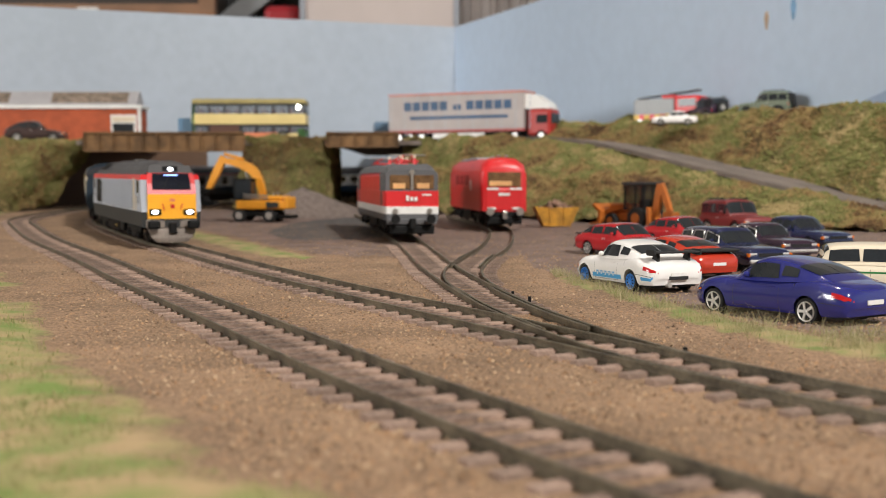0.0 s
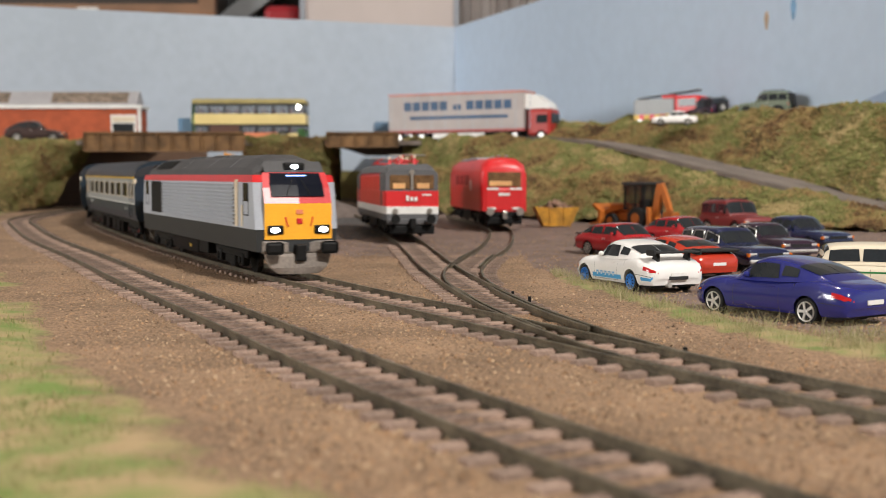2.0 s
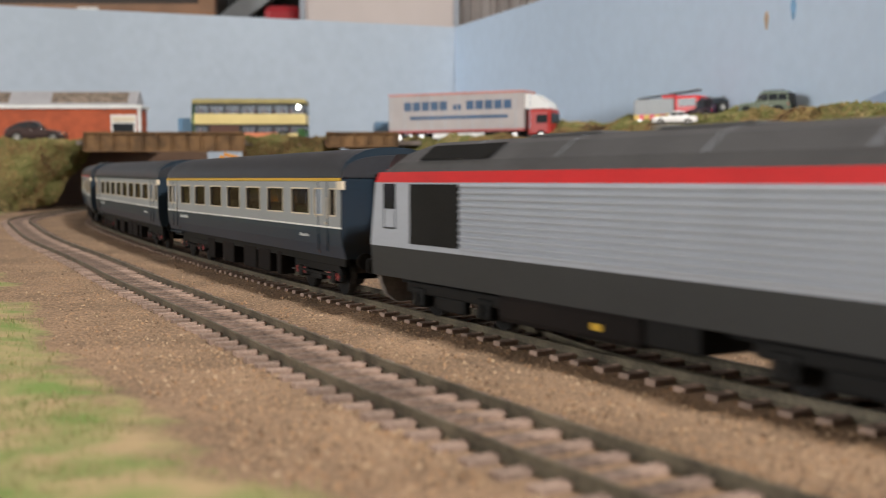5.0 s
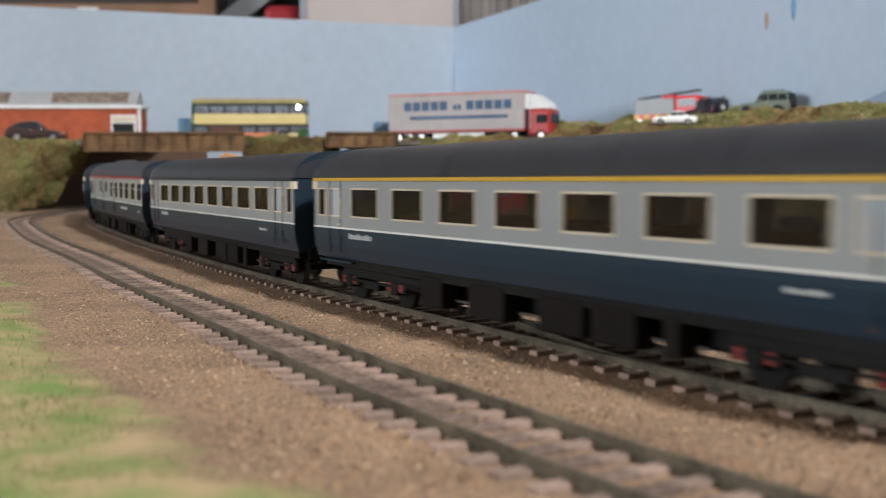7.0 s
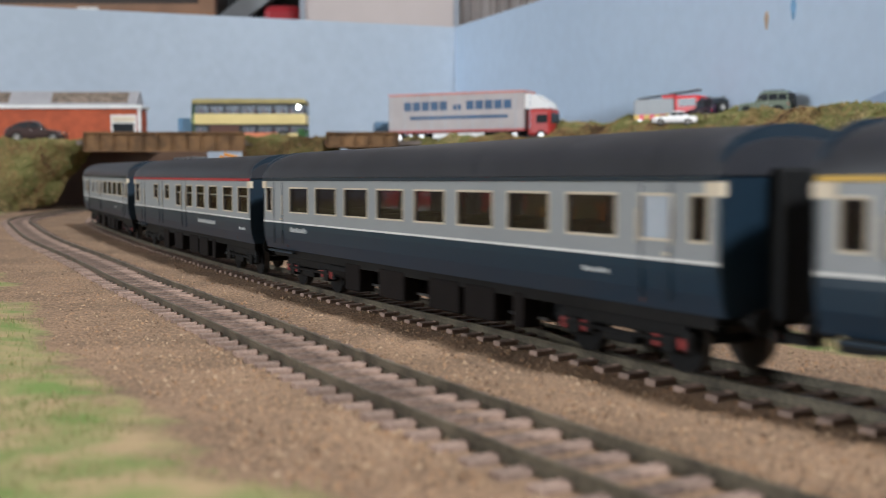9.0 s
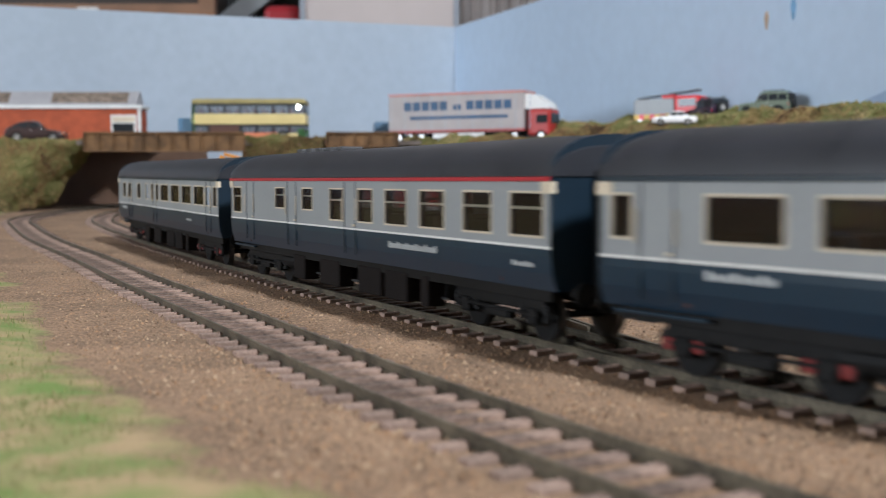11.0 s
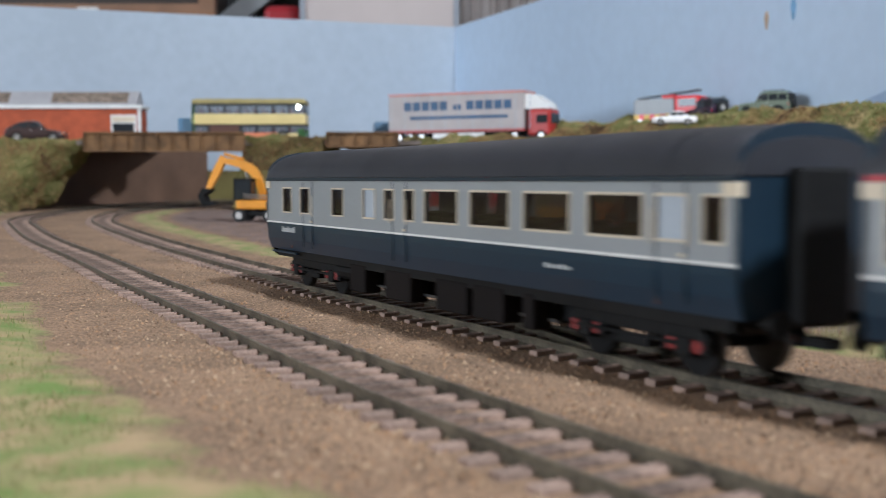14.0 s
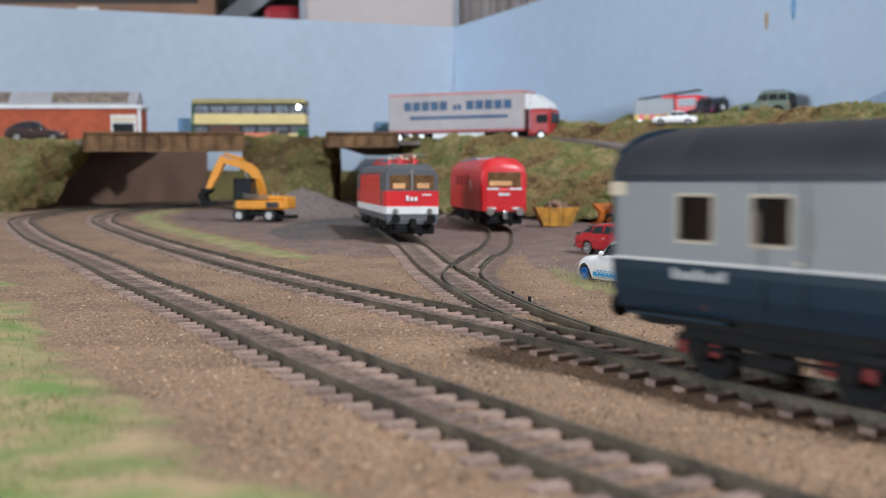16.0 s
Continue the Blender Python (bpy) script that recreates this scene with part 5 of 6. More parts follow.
def electric_loco():
    m = pose(-.0365, .832, rise(.83), 0, 0, -80.8)
    c = thing("electric_locomotive", "red, grey and white electric locomotive with red roof pantographs", "locomotive", m)
    L, w = .105, .0178
    part("lower_band", loft(bmesh.new(), [ring_rect(x, w * k, .0152, .0200, .0002) for x, k in ((-L, .94), (-L + .004, 1), (L - .004, 1), (L, .94))]), M_WHITE, c, "white lower band")
    part("sill_band", loft(bmesh.new(), [ring_rect(x, w * k, .0110, .0152, .0002) for x, k in ((-L, .93), (-L + .004, .99), (L - .004, .99), (L, .93))]), M_EGREY, c, "dark grey sill band")
    part("red_band", loft(bmesh.new(), [ring_rect(x, w * k, .0200, .0300, .0002) for x, k in ((-L + .001, .94), (-L + .004, 1.002), (L - .004, 1.002), (L - .001, .94))]), M_RED, c, "bright red body band")
    part("upper_side", loft(bmesh.new(), [ring_rect(x, w * k, .0300, .0420, .0020) for x, k in ((-L + .003, .93), (-L + .007, .99), (-L + .0071, .99), (L - .007, .99), (L - .003, .93))]), M_RED, c, "red upper side")
    for s in (1, -1):
        part("cab_face", loft(bmesh.new(), [ring_rect(s * x, w * k, .0300, .0435, .0025) for x, k in ((L - .030, 1.01), (L - .008, 1.01), (L - .0025, .95))]), M_EGREY, c, "dark grey cab surround")
        for side in (-1, 1):
            y = side * .0078
            g = part("cab_window", bx(*sorted((s * (L - .0028), s * (L - .0019))), y - .0066, y + .0066, .0312, .0402, bevel=.0004), M_OLIVEGLASS, c, "cab window showing a tan interior")
            part("cab_seat", bx(*sorted((s * (L - .0019), s * (L - .0017))), y - .0045, y + .0035, .0315, .0350, bevel=.0001), M_CABSEAT, g)
            part("headlight", rod(bmesh.new(), (s * (L - .001), side * .0112, .0170), (s * (L + .001), side * .0112, .0170), .0018, 14), M_STEEL, c)
            part("cab_door", bx(*sorted((s * (L - .024), s * (L - .017))), *sorted((side * (w - .0002), side * (w + .0004))), .0205, .040), M_EGREY, c)
        part("middle_post", bx(*sorted((s * (L - .003), s * (L - .0012))), -.0008, .0008, .0305, .0415), M_STEEL, c)
        part("top_lamp", rod(bmesh.new(), (s * (L - .004), 0, .0420), (s * (L - .0015), 0, .0420), .0018, 14), M_STEEL, c)
        b = bars(bmesh.new(), -.004, .004, .0235, .0262, 0, 3)
        bmesh.ops.transform(b, matrix=Matrix.Translation((s * L, 0, 0)) @ Matrix.Rotation(radians(90 * s), 4, "Z"), verts=b.verts)
        part("emblem", b, M_WHITE, c, "small white emblem")
        part("number_bar", bx(*sorted((s * (L - .0012), s * (L - .0006))), .0065, .0125, .0270, .0280), M_WHITE, c)
        part("buffer_beam", bx(*sorted((s * (L - .005), s * (L + .0008))), -.0162, .0162, .0085, .0122, bevel=.0006), M_EGREY, c)
        part("plough", bx(*sorted((s * (L - .004), s * (L + .0002))), -.0145, .0145, .0022, .0080, bevel=.0010), M_BLACK, c)
        buffers(c, s * L, s)
    prof = [(.0172, .0420), (.0150, .0455), (.0115, .0475), (-.0115, .0475), (-.0150, .0455), (-.0172, .0420)]
    part("roof", loft(bmesh.new(), [[(x, y * k, .042 + (z - .042) * q) for y, z in prof] for x, k, q in ((-L + .003, .9, .3), (-L + .012, 1, 1), (L - .012, 1, 1), (L - .003, .9, .3))]), M_EGREY, c, "dark grey roof")
    for x in (-.065, .065):
        p = part("pantograph", bx(x - .018, x + .018, -.0075, .0075, .0490, .0500, bevel=.0003), M_RED, c, "folded red pantograph")
        for side in (-1, 1):
            part("pantograph_arm", rod(bmesh.new(), (x - .015, side * .006, .0505), (x + .017, side * .003, .0530), .0006, 6), M_RED, p)
            part("insulator", rod(bmesh.new(), (x + side * .014, side * .006, .0470), (x + side * .014, side * .006, .0492), .0013, 8), M_STEEL, p)
        part("contact_strip", rod(bmesh.new(), (x + .016, -.012, .0535), (x + .016, .012, .0535), .0006, 6), M_STEEL, p)
    for x, y in ((.030, .006), (.030, -.006), (.040, 0.002), (.085, .004), (.085, -.005), (.020, 0)):
        part("roof_insulator", rod(bmesh.new(), (x, y, .0470), (x, y, .0515), .0017, 10, .0009), M_RED, c)
        part("insulator_cap", ball(bmesh.new(), (x, y, .0522), .0011), M_CREAM, c)
    running_gear(c, L, .066)


def red_diesel():
    m = pose(.0355, .965, rise(.965), 0, 0, -83.5)
    c = thing("diesel_locomotive", "all-red rounded diesel locomotive with bright buffers", "locomotive", m)
    L, w = .100, .0182
    secs = []
    for u, k, q in ((-1, .90, .80), (-.985, .96, .91), (-.94, .99, .98), (-.88, 1, 1), (.88, 1, 1), (.94, .99, .98), (.985, .96, .91), (1, .90, .80)):
        top = .012 + (.0535 - .012) * q
        y = w * k
        secs.append([(u * L, -y, .012), (u * L, -y, .012 + (top - .012) * .72), (u * L, -y * .88, .012 + (top - .012) * .88), (u * L, -y * .55, top - .0008), (u * L, 0, top), (u * L, y * .55, top - .0008), (u * L, y * .88, .012 + (top - .012) * .88), (u * L, y, .012 + (top - .012) * .72), (u * L, y, .012)])
    smooth(part("body", loft(bmesh.new(), secs), M_RED, c), 40)
    for s in (1, -1):
        f = part("cab_front", bx(*sorted((s * (L - .006), s * (L + .0006))), -.0150, .0150, .012, .0300, bevel=.0015), M_RED, c)
        part("windscreen", bx(*sorted((s * (L - .002), s * (L + .0007))), -.0128, .0128, .0308, .0420, bevel=.0004), M_OLIVEGLASS, c, "wide windscreen with a tan cab behind")
        part("cab_desk", bx(*sorted((s * (L + .0004), s * (L + .0009))), -.0115, .0060, .0315, .0352, bevel=.0002), M_CABSEAT, c)
        for side in (-1, 1):
            part("light_cluster", bx(*sorted((s * L, s * (L + .0012))), *sorted((side * .0045, side * .0135)), .0285, .0300), M_WHITE, f)
            part("light_cluster", bx(*sorted((s * L, s * (L + .0012))), *sorted((side * .0065, side * .0130)), .0135, .0152), M_WHITE, f)
        part("badge_bar", bx(*sorted((s * L, s * (L + .0011))), -.0045, .0045, .0240, .0262), M_WHITE, f)
        buffers(c, s * L, s, True)
        part("buffer_beam", bx(*sorted((s * (L - .005), s * (L + .0002))), -.0155, .0155, .0080, .0120, bevel=.0006), M_BLACK, c)
        part("plough", bx(*sorted((s * (L - .004), s * (L + .0002))), -.0140, .0140, .0022, .0078, bevel=.0010), M_BLACK, c)
    for x in (-.06, -.045, .03, .05, .07, .082):
        part("roof_fitting", ball(bmesh.new(), (x, random.uniform(-.006, .006), .0546), .0018, 1.3, 1, .6), M_STEEL, c)
    part("roof_panel", bx(-.070, .020, -.0105, .0105, .0530, .0544, bevel=.0004), M_SILVER, c, "silver roof panel")
    for side in (-1, 1):
        part("side_emblem", bx(.042, .048, *sorted((side * (w - .0002), side * (w + .0003))), .028, .036), M_WHITE, c)
        for x in (-.05, -.02, .01):
            part("side_grille", bx(x, x + .022, *sorted((side * (w - .0002), side * (w + .0003))), .032, .040), mat("dark_red_grille", (0.28, 0.012, 0.015), 0.5), c)
    running_gear(c, L, .062)


electric_loco()
red_diesel()
M_CAT = mat("machine_yellow", (0.72, 0.30, 0.02), 0.45, vary=0.12)
M_JCB = mat("machine_orange", (0.46, 0.13, 0.014), 0.55, vary=0.2)


def arm(bm, a, b, w0, w1, thick):
    """A tapered box beam from a to b."""
    a, b = Vector(a), Vector(b)
    d = (b - a).normalized()
    up = Vector((0, 1, 0)).cross(d).normalized()
    secs = []
    for p, w in ((a, w0), ((a + b) / 2, max(w0, w1) * 1.1), (b, w1)):
        secs.append([tuple(p + up * w + Vector((0, sy, 0))) for sy in (-thick, thick)] + [tuple(p - up * w + Vector((0, sy, 0))) for sy in (thick, -thick)])
    return loft(bm, secs)


def excavator():
    c = thing("excavator", "yellow wheeled excavator with raised boom on the gravel", "excavator", pose(-.170, 1.045, rise(1.04) - .003, 0, 0, 168))
    part("chassis", bx(-.022, .022, -.010, .010, .005, .0095, bevel=.001), M_BLACK, c)
    for x in (-.0145, .0145):
        wheel_pair(c, x, .0135, .0060, .005)
    part("outrigger", bx(-.034, -.022, -.012, .012, .003, .0065, bevel=.001), M_BLACK, c)
    part("turntable", rod(bmesh.new(), (0, 0, .0095), (0, 0, .0115), .010, 18), M_BLACK, c)
    part("house", bx(-.029, .018, -.0130, .0130, .0115, .0200, bevel=.0018), M_CAT, c)
    part("engine_cover", bx(-.027, -.006, -.0120, .0120, .0200, .0240, bevel=.002), M_CAT, c)
    part("grille", bx(-.024, -.012, .0129, .0135, .0130, .0185), M_DGREY, c)
    part("counterweight", bx(-.032, -.028, -.0120, .0120, .0120, .0230, bevel=.0015), M_CAT, c)
    for x in (-.020, -.016):
        part("exhaust", rod(bmesh.new(), (x, .004, .024), (x, .004, .0275), .0009, 8), M_STEEL, c)
    cab = part("cab", bx(.003, .0190, .0015, .0130, .0200, .0385, bevel=.0012), M_CARGLASS, c, "glazed black-framed cab")
    part("cab_roof", bx(.002, .0200, .0010, .0135, .0380, .0400, bevel=.0006), M_BLACK, cab)
    for x in (.003, .019):
        for y in (.0015, .0130):
            part("cab_post", rod(bmesh.new(), (x, y, .0200), (x, y, .0385), .0007, 6), M_BLACK, cab)
    for z in (.0215, .0240):
        part("side_rail", rod(bmesh.new(), (-.014, .0136, z), (.010, .0136, z + .001), .0007, 8), M_STEEL, c)
    line = spline([(-.003, .020), (-.001, .031), (.006, .046), (.020, .0535), (.0385, .0570)], .003)
    secs = []
    for i, (x, z) in enumerate(line):
        d = Vector(line[min(i + 1, len(line) - 1)] - line[max(i - 1, 0)]).normalized()
        k = .0042 - .0016 * abs(2 * i / (len(line) - 1) - 1)
        secs.append([(x - d.y * k, -.0066, z + d.x * k), (x - d.y * k, -.0014, z + d.x * k), (x + d.y * k, -.0014, z - d.x * k), (x + d.y * k, -.0066, z - d.x * k)])
    part("boom", loft(bmesh.new(), secs), M_CAT, c, "yellow curved boom")
    part("boom_cylinder", rod(bmesh.new(), (.010, -.008, .022), (.016, -.008, .047), .0012, 8), M_STEEL, c)
    part("dipper", arm(bmesh.new(), (.0355, -.004, .0600), (.0510, -.004, .0300), .0032, .0022, .0025), M_CAT, c, "yellow dipper arm")
    part("dipper_cylinder", rod(bmesh.new(), (.016, -.004, .0575), (.0350, -.004, .0625), .0014, 8), M_CAT, c)
    part("bucket_link", rod(bmesh.new(), (.0480, -.004, .0380), (.0550, -.004, .0290), .0012, 8), M_STEEL, c)
    part("bucket", side_prism(bmesh.new(), [(.046, .030), (.056, .031), (.060, .023), (.055, .014), (.043, .015), (.045, .0185), (.052, .0185), (.054, .024)], -.010, .002), M_BLACK, c, "black digging bucket")


def backhoe():
    c = thing("backhoe_loader", "orange backhoe loader with a dark cab", "backhoe loader", pose(.1585, .915, rise(.91) - .003, 0, 0, 126) @ Matrix.Scale(0.9, 4))
    part("chassis", bx(-.020, .026, -.008, .008, .007, .014, bevel=.001), M_JCB, c)
    part("bonnet", bx(.006, .030, -.007, .007, .014, .0225, bevel=.0015), M_JCB, c)
    cab = part("cab", bx(-.017, .007, -.011, .011, .017, .0395, bevel=.001), glass("cab_glass", (0.03, 0.03, 0.03), 0.1, 0.55), c, "dark glazed cab")
    part("cab_roof", bx(-.020, .010, -.0125, .0125, .0395, .0420, bevel=.0008), M_DGREY, cab, "grey cab roof")
    for x in (-.017, -.006, .007):
        for y in (-.011, .011):
            part("cab_post", rod(bmesh.new(), (x, y, .0165), (x, y, .0400), .0009, 6), M_BLACK, cab)
    part("seat", bx(-.012, -.004, -.004, .004, .0165, .0270, bevel=.001), M_BLACK, cab)
    for x, r in ((-.009, .0098), (.023, .0068)):
        for side in (-1, 1):
            t = part("wheel", rod(bmesh.new(), (x, side * .0085, r), (x, side * .0140, r), r, 20), M_TYRE, c, "black tyre")
            part("rim", rod(bmesh.new(), (x, side * .0140, r), (x, side * .0144, r), r * .5, 14), M_JCB, t)
    for side in (-1, 1):
        part("loader_arm", arm(bmesh.new(), (.004, side * .009, .022), (.036, side * .009, .014), .0018, .0016, .0012), M_JCB, c)
        part("stabiliser_leg", bx(-.026, -.0225, side * .0125 - .0018, side * .0125 + .0018, .002, .020, bevel=.0005), M_JCB, c)
    part("loader_bucket", side_prism(bmesh.new(), [(.034, .004), (.046, .003), (.047, .004), (.037, .0065), (.036, .015), (.044, .021), (.043, .0225), (.033, .016)], -.016, .016), M_JCB, c)
    part("boom", arm(bmesh.new(), (-.024, .004, .012), (-.030, .004, .040), .0026, .0030, .002), M_JCB, c)
    part("dipper", arm(bmesh.new(), (-.030, .004, .040), (-.042, .004, .016), .0026, .0018, .0018), M_JCB, c)
    part("hoe_bucket", side_prism(bmesh.new(), [(-.047, .016), (-.038, .016), (-.036, .008), (-.042, .005), (-.048, .009)], -.001, .009), M_JCB, c)


def skip():
    y = mat("skip_yellow", (0.52, 0.25, 0.015), 0.6, vary=0.25, size=120)
    c = thing("rubbish_skip", "yellow rubbish skip heaped with rubble", "skip", pose(.094, .945, rise(.94) - .003, 0, 0, 4))
    b = bmesh.new()
    for s0, s1 in ((-1, -.9), (.9, 1)):
        side_prism(b, [(-.010, .001), (.010, .001), (.017, .0165), (-.017, .0165)], *sorted((s0 * .010, s1 * .010)))
    box(b, -.010, .010, -.009, .009, .001, .002)
    for s in (-1, 1):
        loft(b, [[(s * .010, yy, .001), (s * .0112, yy, .001), (s * .0182, yy, .0165), (s * .017, yy, .0165)] for yy in (-.010, .010)])
    part("skip_body", b, y, c)
    for x in (-.006, .006):
        part("rib", bx(x - .0008, x + .0008, -.0108, -.0098, .001, .0165), y, c)
    rub = mat("rubble", (0.30, 0.19, 0.13), 0.9, vary=0.4, size=200)
    for i in range(46):
        b = bmesh.new()
        bmesh.ops.create_icosphere(b, subdivisions=1, radius=random.uniform(.0014, .0032))
        for v in b.verts:
            v.co *= random.uniform(.7, 1.2)
        a, r = random.uniform(0, 6.28), random.random()
        bmesh.ops.translate(b, verts=b.verts, vec=(math.cos(a) * r * .0145, math.sin(a) * r * .008, .0155 + (1 - r) * .006))
        part("rubble_lump", b, rub, c)


excavator()
backhoe()
skip()


def gravel_mound():
    b = bmesh.new()
    rings = []
    for i in range(15):
        r = i / 14
        ring = []
        for k in range(48):
            a = k * 2 * math.pi / 48
            p = Vector((math.cos(a) * r * .085, math.sin(a) * r * .075, 0))
            p.z = .031 * (1 - r) ** 1.15 + .0018 * noise.noise(p * 90 + Vector((0, 0, 4))) * (1 - r)
            ring.append(tuple(p))
        rings.append(ring)
    loft(b, rings)
    ob = single("gravel_mound", b, mat("grey_gravel", (0.19, 0.15, 0.13), 0.95, vary=0.2, size=200, bump=1.0), "heap of grey-brown gravel beside the bridge", "gravel heap")
    ob.matrix_basis = pose(-.148, 1.195, rise(1.2) - .004)
    smooth(ob, 80)


gravel_mound()


def brick_building():
    brick = mat("orange_brick", (0.40, 0.085, 0.03), 0.8, vary=0.12, size=90, bump=0.5)
    c = thing("brick_building", "low orange brick building with a glazed roof", "building", pose(0, 0, DECK - .001))
    x0, x1, y0, y1 = -.98, -.408, 1.53, 1.565
    part("wall", bx(x0, x1, y0, y1, 0, .050), brick, c)
    part("fascia", bx(x0 - .003, x1 + .003, y0 - .003, y1 + .003, .050, .0545), M_WHITE, c, "white roof fascia")
    part("roof", loft(bmesh.new(), [[(x, y0 - .002, .0545), (x, y0 + .014, .0740), (x, y1 - .014, .0740), (x, y1 + .002, .0545)] for x in (x0, x1 - .004)]), mat("building_roof_grey", (0.36, 0.35, 0.36), 0.6, vary=0.08), c, "pale grey sloping roof")
    for xa, xb, mm in ((-.66, -.585, M_CONC), (-.528, -.425, M_CONC), (-.76, -.67, M_CONC)):
        part("roof_glazing", loft(bmesh.new(), [[(x, y0 + .0006, .0583), (x, y0 + .0122, .0726), (x, y0 + .0122, .0716), (x, y0 + .0006, .0573)] for x in (xa, xb)]), mat("brown_roof_panel", (0.22, 0.17, 0.13), 0.7, vary=0.3, size=160), c, "mottled brown roof panel")
    w = part("window", bx(-.447, -.413, y0 - .0015, y0, .003, .0415), M_WHITE, c, "white-framed shop window")
    part("pane", bx(-.444, -.416, y0 - .0022, y0 - .0015, .006, .030), M_CARGLASS, w)
    part("sign_board", bx(-.445, -.415, y0 - .0024, y0 - .0015, .032, .039), M_CREAM, w)
    part("corner_post", bx(x1 - .003, x1 + .001, y0 - .001, y0 + .003, 0, .050), M_WHITE, c)


brick_building()

# hall things behind the boards
M_SHELF = mat("dark_shelf_wood", (0.03, 0.02, 0.014), 0.5, vary=0.2, size=6)
# lighter brown: the light along the cabinet's edge is put into the colour
M_LITWOOD = mat("lit_shelf_edge", (0.32, 0.17, 0.09), 0.5, vary=0.15, size=8)


def hall_things():
    c = thing("display_cabinet", "dark wooden display cabinet with a rail coloured as if lit", "cabinet")
    part("carcass", bx(-2.2, -.66, 3.3, 3.7, -.95, 1.3), M_SHELF, c)
    part("rail", bx(-2.2, -.70, 3.28, 3.3, .505, .545), M_LITWOOD, c)
    part("post", bx(-.70, -.655, 3.27, 3.31, -.95, 1.3), M_LITWOOD, c)
    for x in (-1.4, -1.05):
        part("cabinet_label", bx(x, x + .06, 3.276, 3.28, .51, .535), M_WHITE, c)
    d = thing("room_divider", "plain off-white room divider with a slim edge frame", "divider")
    part("board", bx(-.385, .03, 3.2, 3.24, -.93, 1.4), mat("white_divider_board", (0.68, 0.60, 0.57), 0.8, vary=0.04, size=5), d)
    for x in (-.40, .03):
        part("edge_frame", bx(x, x + .015, 3.19, 3.25, -.95, 1.4), M_SILVER, d)
    single("grey_rail", loft(bmesh.new(), [[(x, yy, z) for yy, z in ((3.4, .40 + k), (3.45, .40 + k), (3.45, .47 + k), (3.4, .47 + k))] for x, k in ((-.68, .05), (-.35, .30))]), M_GREY, "slanting pale grey stand rail", "rail")
    single("dark_stand", bx(-.66, -.38, 3.5, 3.6, -.95, 1.2), M_DGREY, "dark grey exhibition stand", "stand")
    single("red_bag", bx(-.52, -.41, 3.30, 3.40, .44, .545, bevel=.02), M_CRED, "dark red bag on the stand", "bag")
    b = bmesh.new()
    prev = []
    n = 120
    lo, hi = [], []
    for i in range(n + 1):
        x = .05 + .85 * i / n
        y = 3.2 + .018 * math.sin(i * 1.05) + .006 * math.sin(i * 2.7)
        lo.append((x, y, -.95))
        hi.append((x, y, 1.4))
    loft(b, [lo, hi], close=False)
    loft(b, [[(x, y + .01, z) for x, y, z in lo], [(x, y + .01, z) for x, y, z in hi]], close=False)
    smooth(single("curtain", b, mat("grey_curtain", (0.42, 0.38, 0.36), 0.9, vary=0.1, size=10), "pleated grey curtain hanging behind the boards", "curtain"), 80)


hall_things()


def board_marks():
    for px_, z, w, h, col, lab in ((.845, .2095, .003, .010, (0.60, 0.45, 0.32), "ochre paint mark on the blue board"), (.8875, .2156, .004, .011, (0.24, 0.44, 0.68), "blue paint dab on the blue board")):
        # along the right board
        k = px_
        p = CORNER + RIGHT_WAY * k
        n = Vector((RIGHT_WAY.y, -RIGHT_WAY.x, 0))
        b = bmesh.new()
        ring = [(p + RIGHT_WAY * (math.cos(a) * w * (1 + .2 * math.sin(3 * a))) + Vector((0, 0, z + math.sin(a) * h))) for a in [i * math.pi / 9 for i in range(18)]]
        loft(b, [[tuple(q + n * .0004) for q in ring], [tuple(q - n * .0004) for q in ring]])
        single("paint_mark", b, mat("mark_paint", col, 0.8, vary=0.2), lab, "paint mark", kind="structure")


board_marks()
single("red_post", box(rod(bmesh.new(), (.412, 1.04, .104), (.412, 1.04, .154), .0017, 10), .4098, .4142, 1.0378, 1.0422, .154, .158, bevel=.0006), M_CRED, "thin dark red post standing on the bank", "post")


def painted_hill():
    a = CORNER + RIGHT_WAY * .98
    b = bmesh.new()
    pts = [(-.02, .100), (.0, .112), (.03, .120), (.06, .128), (.10, .136), (.2, .140), (.35, .134), (.35, .100)]
    ring = [a + RIGHT_WAY * u + Vector((0, 0, z)) for u, z in pts]
    n = Vector((RIGHT_WAY.y, -RIGHT_WAY.x, 0)) * .0005
    loft(b, [[tuple(q + n) for q in ring], [tuple(q - n) for q in ring]])
    single("painted_hills", b, mat("lavender_hill_paint", (0.36, 0.46, 0.63), 0.85, vary=0.05), "hazy lavender hills painted on the backscene", "painting", kind="structure")


painted_hill()

# ---- loose scatter: flock, grass and stones ----


def scatter(name, count, place, shape, material, label, seed):
    """Many tiny pieces in one mesh; place() gives a point and a size."""
    rnd = random.Random(seed)
    V, Fc = [], []
    for _ in range(count):
        q = place(rnd)
        if q is None:
            continue
        p, s, up = q
        base = len(V)
        vs, fs = shape(rnd, s, up)
        V += [tuple(Vector(v) + p) for v in vs]
        Fc += [tuple(base + i for i in f) for f in fs]
    me = bpy.data.meshes.new(name)
    me.from_pydata(V, [], Fc)
    me.materials.append(material)
    return tagged(new(name, me), label, "scatter", kind="stuff")


